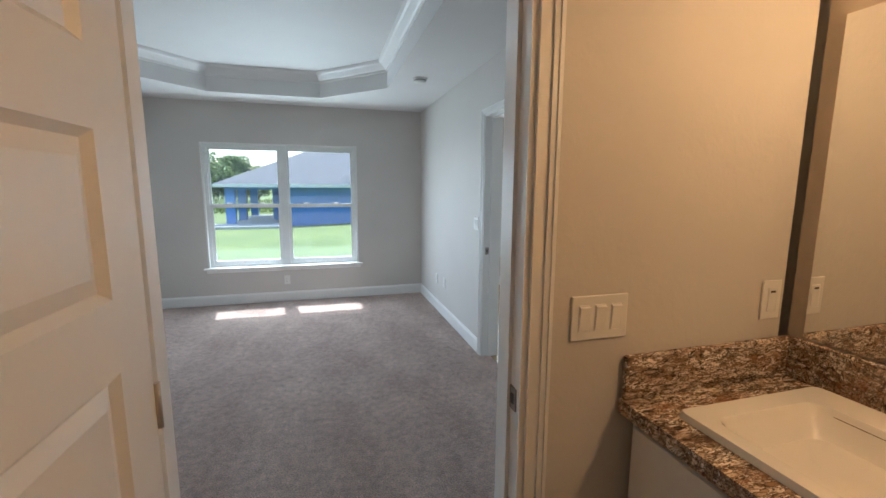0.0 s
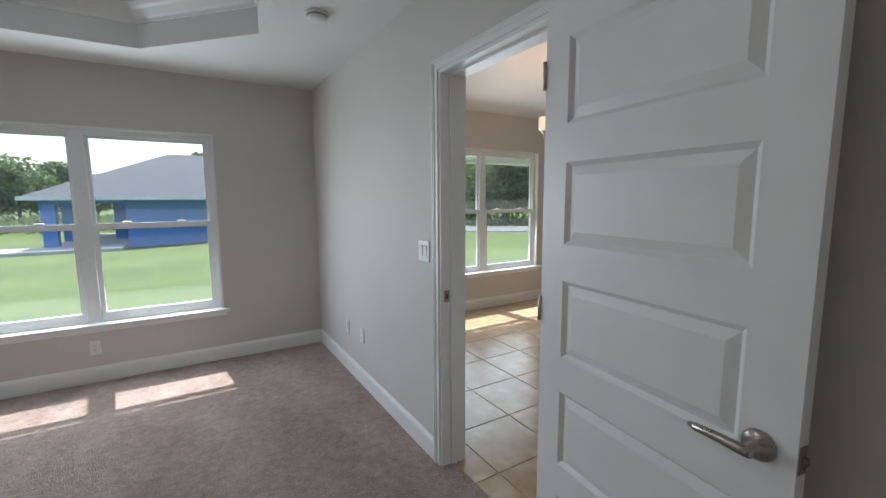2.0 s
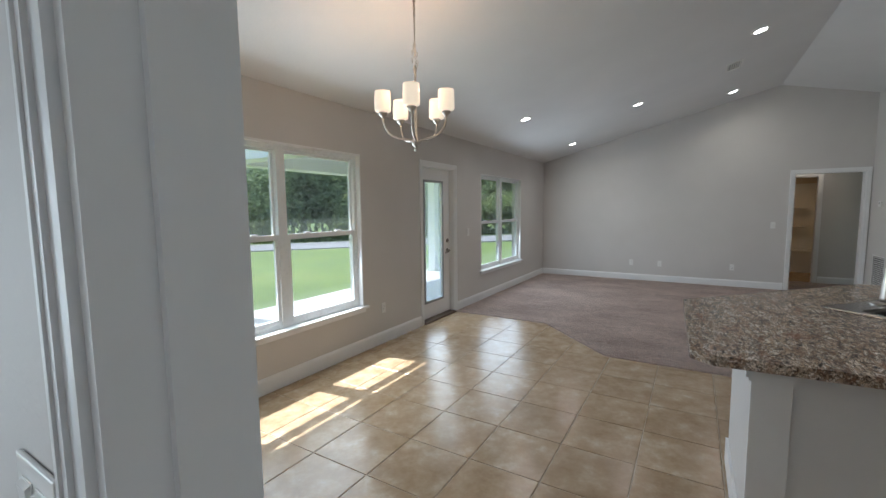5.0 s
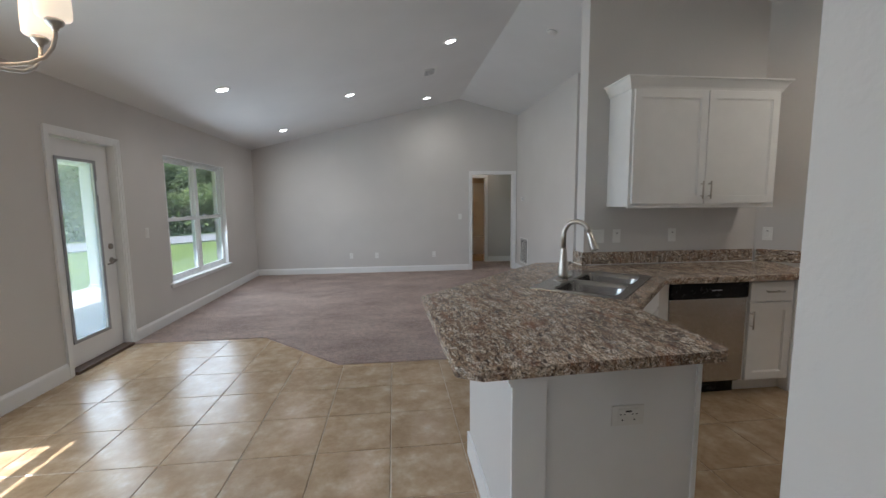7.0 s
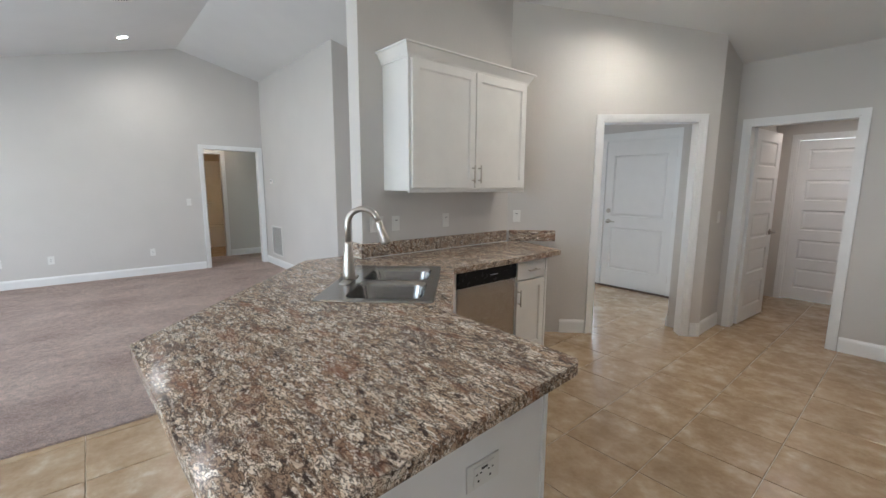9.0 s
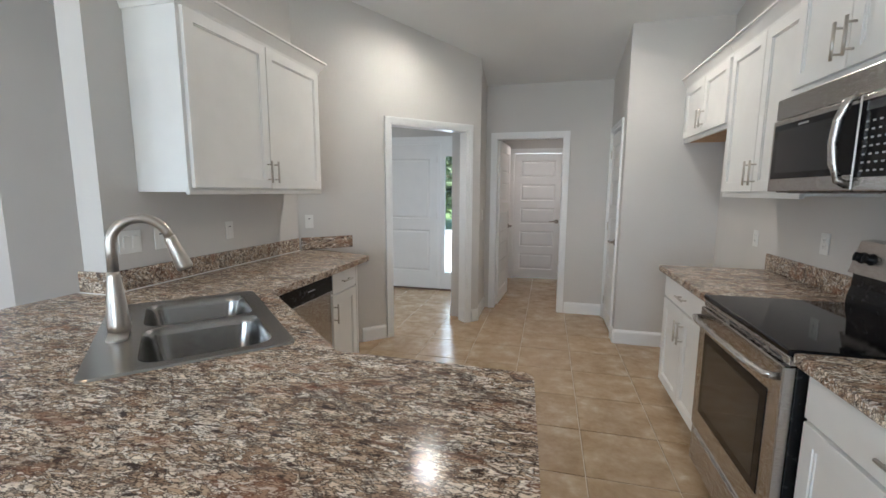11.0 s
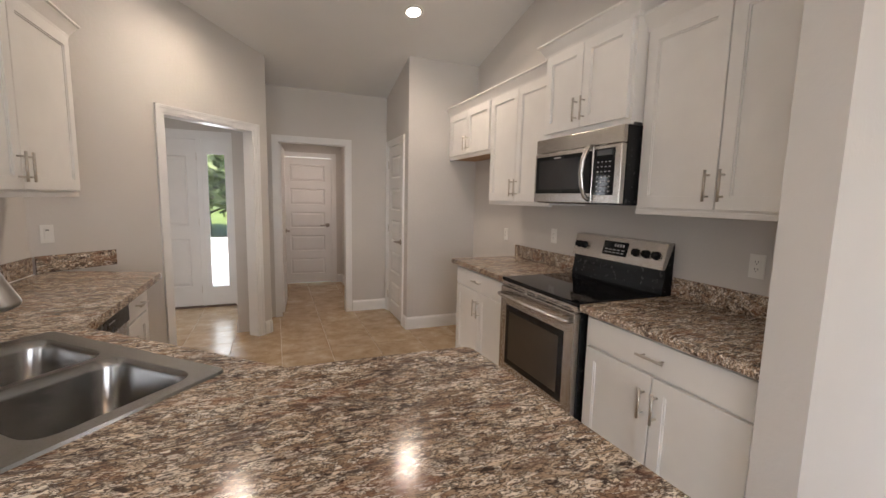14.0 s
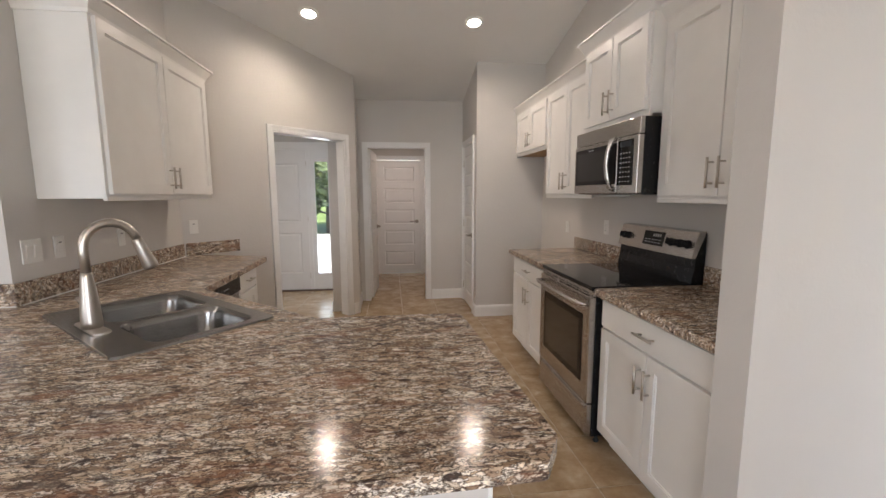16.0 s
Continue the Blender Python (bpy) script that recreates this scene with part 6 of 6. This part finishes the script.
def tree_mesh(seed, height, spread, leaf, count):
    """One tree: trunk with limbs, and a crown of many small leaf clumps round the limbs' ends."""
    rnd = random.Random(seed)
    wood = bmesh.new()
    tips = []

    def limb(p, q, r0, r1):
        mid = (Vector(p) + Vector(q)) / 2 + Vector((rnd.uniform(-0.15, 0.15), rnd.uniform(-0.15, 0.15), 0.1))
        sub = tube([p, mid, q], [r0, (r0 + r1) / 2, r1], 7)
        me = bpy.data.meshes.new("tmp")
        sub.to_mesh(me)
        sub.free()
        wood.from_mesh(me)
        bpy.data.meshes.remove(me)
    top = Vector((rnd.uniform(-0.3, 0.3), rnd.uniform(-0.3, 0.3), height * 0.72))
    limb((0, 0, -0.3), (top * 0.45), 0.05 * height * 0.6, 0.03 * height * 0.6)
    limb(top * 0.45, top, 0.03 * height * 0.6, 0.006 * height)
    for i in range(11):
        a = i * 2.4 + rnd.uniform(-0.3, 0.3)
        z = height * rnd.uniform(0.18, 0.66)
        L = spread * rnd.uniform(0.55, 1.0) * (1.1 - 0.5 * z / height)
        base = top * (z / (height * 0.72)) if z < height * 0.72 else top
        tip = Vector((base.x + L * math.cos(a), base.y + L * math.sin(a), z + height * rnd.uniform(0.08, 0.26)))
        limb(base, tip, 0.012 * height, 0.004 * height)
        tips += [tip, (base + tip) / 2 + Vector((0, 0, height * 0.05))]
    tips += [top, top + Vector((0, 0, height * 0.16))]
    crown_bm = bmesh.new()
    blobs = [(t, spread * rnd.uniform(0.26, 0.46)) for t in tips]
    for _ in range(count):
        t, r = blobs[rnd.randrange(len(blobs))]
        d = Vector((rnd.gauss(0, 1), rnd.gauss(0, 1), rnd.gauss(0, 0.8))).normalized() * r * rnd.random() ** 0.4
        p = t + d
        if p.z > height:
            p.z = height - rnd.random() * 0.3
        p.z = max(p.z, height * 0.08)
        s = leaf * rnd.uniform(0.6, 1.4)
        u = Vector((rnd.gauss(0, 1), rnd.gauss(0, 1), rnd.gauss(0, 0.6))).normalized()
        w = u.cross(Vector((rnd.gauss(0, 1), rnd.gauss(0, 1), rnd.gauss(0, 1)))).normalized()
        k = u.cross(w) * 0.25 * s
        vs = [crown_bm.verts.new(q) for q in (p - u * s, p + w * s * 0.55 + k, p + u * s, p - w * s * 0.55 + k)]
        crown_bm.faces.new(vs)
    return wood, crown_bm


def tree(label, seed, height, spread, mat, leaf=0.16, count=2600):
    t = thing("tree", label, "tree", None, "trees beyond the lawn")
    w, c = tree_mesh(seed, height, spread, leaf, count)
    part("trunk", w, BARK, t)
    part("crown", c, mat, t)
    return t


kinds = [tree("dark green broadleaf tree beyond the road", 3, 6.6, 3.1, LEAF1, 0.20, 5200), tree("dark green broadleaf tree beyond the road", 7, 6.0, 3.0, LEAF1, 0.19, 5000),
         tree("light green bushy young tree", 11, 3.6, 2.0, LEAF2, 0.15, 3600), tree("broad shady broadleaf tree", 19, 7.0, 3.9, LEAF1, 0.22, 5600)]
rnd = random.Random(21)
first = set()
spots = []
for i in range(24):
    f = i / 23
    x = 9.0 + f * 40.0 + rnd.uniform(-0.8, 0.8)
    y = 42.0 - f * 41.0 + rnd.uniform(0, 2.5)
    spots.append((x, y, (0, 1, 3, 0, 1)[i % 5], rnd.uniform(0.68, 0.92)))
for i in range(16):
    f = i / 15
    spots.append((12.0 + f * 42.0, 47.0 - f * 41.0 + rnd.uniform(-1, 2), (3, 0, 1)[i % 3], rnd.uniform(0.85, 1.05)))
for i in range(9):
    f = i / 8
    spots.append((11.5 + f * 33.0 + rnd.uniform(-0.8, 0.8), 37.5 - f * 36 + rnd.uniform(0, 1.5), 2, rnd.uniform(0.6, 1.0)))
spots += [(-13.5, 58, 3, 1.0), (-10.5, 62, 0, 1.05), (-17.5, 66, 1, 0.9), (-8.3, 64, 1, 0.95), (-21.5, 72, 3, 1.0), (-27, 80, 0, 1.0), (2.5, 60, 0, 1.25), (5.5, 62, 1, 1.2),
          (4.6, -14, 0, 1.0), (6.4, -15, 2, 1.2), (3.4, -17, 1, 1.1), (8.5, -16, 3, 1.0), (1.5, -18, 0, 1.1)]
for x, y, k, s in spots:
    if x > 6 and y > 15 and x - 1.6 < 0.48 * (y - 3.1):
        continue  # open ground beside the road
    m = Matrix.Translation((x, y, fall(x, y) - 0.05)) @ Matrix.Rotation(rnd.uniform(0, 6.28), 4, 'Z')
    if k not in first:
        first.add(k)
        kinds[k].matrix_basis = m
        kinds[k].scale = (s, s, s)
    else:
        t = copy_thing(kinds[k], m)
        t.scale = (s, s, s)


def bush_row():
    """Rough scrub and tall grass along the far edge of the road."""
    rnd = random.Random(5)
    bm = bmesh.new()
    for _ in range(9000):
        f = rnd.random()
        x = 7.0 + f * 42.0 + rnd.gauss(0, 0.7)
        y = 41.5 - f * 42.5 + rnd.gauss(0, 0.8)
        if x - 1.6 < 0.50 * (y - 3.1):
            continue
        z = fall(x, y) + rnd.random() ** 2 * 2.0
        s = rnd.uniform(0.10, 0.24)
        u = Vector((rnd.gauss(0, 0.5), rnd.gauss(0, 0.5), 1)).normalized()
        w = u.cross(Vector((rnd.gauss(0, 1), rnd.gauss(0, 1), 0.1))).normalized()
        p = Vector((x, y, z))
        bm.faces.new([bm.verts.new(q) for q in (p - u * s, p + w * s * 0.6, p + u * s, p - w * s * 0.6)])
    tagged(link("undergrowth", bm, LEAF2), "rough green undergrowth along the road", "undergrowth", kind="stuff")
    bm = bmesh.new()
    for _ in range(3500):
        x, y = rnd.uniform(-40, 8), 52 + rnd.gauss(0, 2.0)
        p = Vector((x, y, fall(x, y) + rnd.random() * 1.3))
        s = rnd.uniform(0.15, 0.35)
        w = Vector((rnd.gauss(0, 1), rnd.gauss(0, 1), 0)).normalized()
        bm.faces.new([bm.verts.new(q) for q in (p - Vector((0, 0, s)), p + w * s * 0.7, p + Vector((0, 0, s)), p - w * s * 0.7)])
    tagged(link("field_scrub", bm, LEAF2), "pale green scrub at the edge of a field", "undergrowth", kind="stuff")


bush_row()


def parked_car():
    x, y = 15.2, 34.0
    c = thing("car", "dark blue parked sport utility car", "car", pose(x, y, fall(x, y) + 0.06, 0, 0, -48))
    side = [(-2.2, 0.45), (-2.2, 0.95), (-2.0, 1.05), (-1.85, 1.55), (-1.5, 1.66), (0.2, 1.66), (0.95, 1.12), (2.0, 0.98), (2.25, 0.75), (2.25, 0.40)]
    bm = bmesh.new()
    w = 0.90
    L = [bm.verts.new((u, -w * (0.82 if z > 1.2 else 1.0), z)) for u, z in side]
    R = [bm.verts.new((u, w * (0.82 if z > 1.2 else 1.0), z)) for u, z in side]
    bm.faces.new(L)
    bm.faces.new(R[::-1])
    for i in range(len(side)):
        bm.faces.new((L[i], R[i], R[(i + 1) % len(side)], L[(i + 1) % len(side)]))
    part("body", bm, CARPAINT, c)
    for s in (-1, 1):
        part("side_window", boxes((-1.65, -0.15, s * 0.80 - 0.03, s * 0.80 + 0.03, 1.14, 1.55)), BGLASS, c)
        for u in (-1.4, 1.4):
            wheel = part("wheel", turned([(0.36, -0.12), (0.36, 0.12)], 24, Matrix.Translation((u, s * 0.83, 0.36)) @ Matrix.Rotation(radians(90), 4, 'X')), RUBBER, c)
            part("rim", turned([(0.23, -0.13), (0.23, 0.13)], 16, Matrix.Translation((u, s * 0.83, 0.36)) @ Matrix.Rotation(radians(90), 4, 'X')), NICKEL, wheel)


parked_car()
pl = thing("utility_pole", "grey utility pole with a transformer", "utility pole", pose(14.9, 32.3, fall(14.9, 32.3)))
part("pole", turned([(0.13, -0.3), (0.10, 7.2), (0.0, 7.21)], 12), BARK, pl)
part("transformer", turned([(0.22, 4.6), (0.24, 4.7), (0.24, 5.4), (0.20, 5.5), (0.0, 5.5)], 16, Matrix.Translation((-0.35, 0, 0))), GREYPRINT, pl)
en = thing("entry_walk", "pale concrete entry walk", "pavement", kind="structure")
part("slab", box(2.5, 8.5, -12.5, -2.66, -0.6, -0.06), CONCRETE, en)


# ---------------------------------------------------------------- floor tiles
def tiles():
    fl = structure("floor", prism([(1.60, 6.08), (6.66, 6.08), (6.66, 4.66), (5.78, 3.79), (5.78, 0.32), (7.87, 0.32), (7.87, -2.67), (4.18, -2.67), (4.18, -3.72), (2.83, -3.72), (2.83, -1.89), (1.60, -1.89)], -0.06, -0.004), GROUT, "beige ceramic tile floor with recessed grout", "tile floor")
    P, G = 0.43, 0.0045
    me = bpy.data.meshes.new("tile")
    a = P / 2 - G / 2
    bm = bmesh.new()
    lo = [bm.verts.new((x, y, -0.008)) for x, y in ((-a, -a), (a, -a), (a, a), (-a, a))]
    c = a - 0.003
    mid = [bm.verts.new((x, y, -0.002)) for x, y in ((-a, -a), (a, -a), (a, a), (-a, a))]
    hi = [bm.verts.new((x, y, 0.0)) for x, y in ((-c, -c), (c, -c), (c, c), (-c, c))]
    for i in range(4):
        j = (i + 1) % 4
        bm.faces.new((lo[i], lo[j], mid[j], mid[i]))
        bm.faces.new((mid[i], mid[j], hi[j], hi[i]))
    bm.faces.new(hi)
    bm.to_mesh(me)
    bm.free()
    me.materials.append(TILE)
    for i in range(-16, 16):
        for j in range(-18, 8):
            x, y = 5.235 + (i + 0.5) * P, 3.325 + (j + 0.5) * P
            room = (1.5 < x < 1.75 and 2.5 < y < 3.8) or (1.70 < x < 6.80 and 3.7 < y < 6.2) or (1.70 < x < 6.05 and 0.1 < y <= 3.7) or (1.70 < x < 5.6 and -1.95 < y <= 0.1) or (4.2 < x < 8.0 and -2.6 < y < 0.55) or (2.8 < x < 4.35 and -3.8 < y < -1.7)
            if room and not (0.55 < y < 4.8 and x - 5.725 > max(0, y - 3.805) + 0.45):
                t = new("tile", me)
                t.location = (x, y, 0)
                t.parent = fl


tiles()
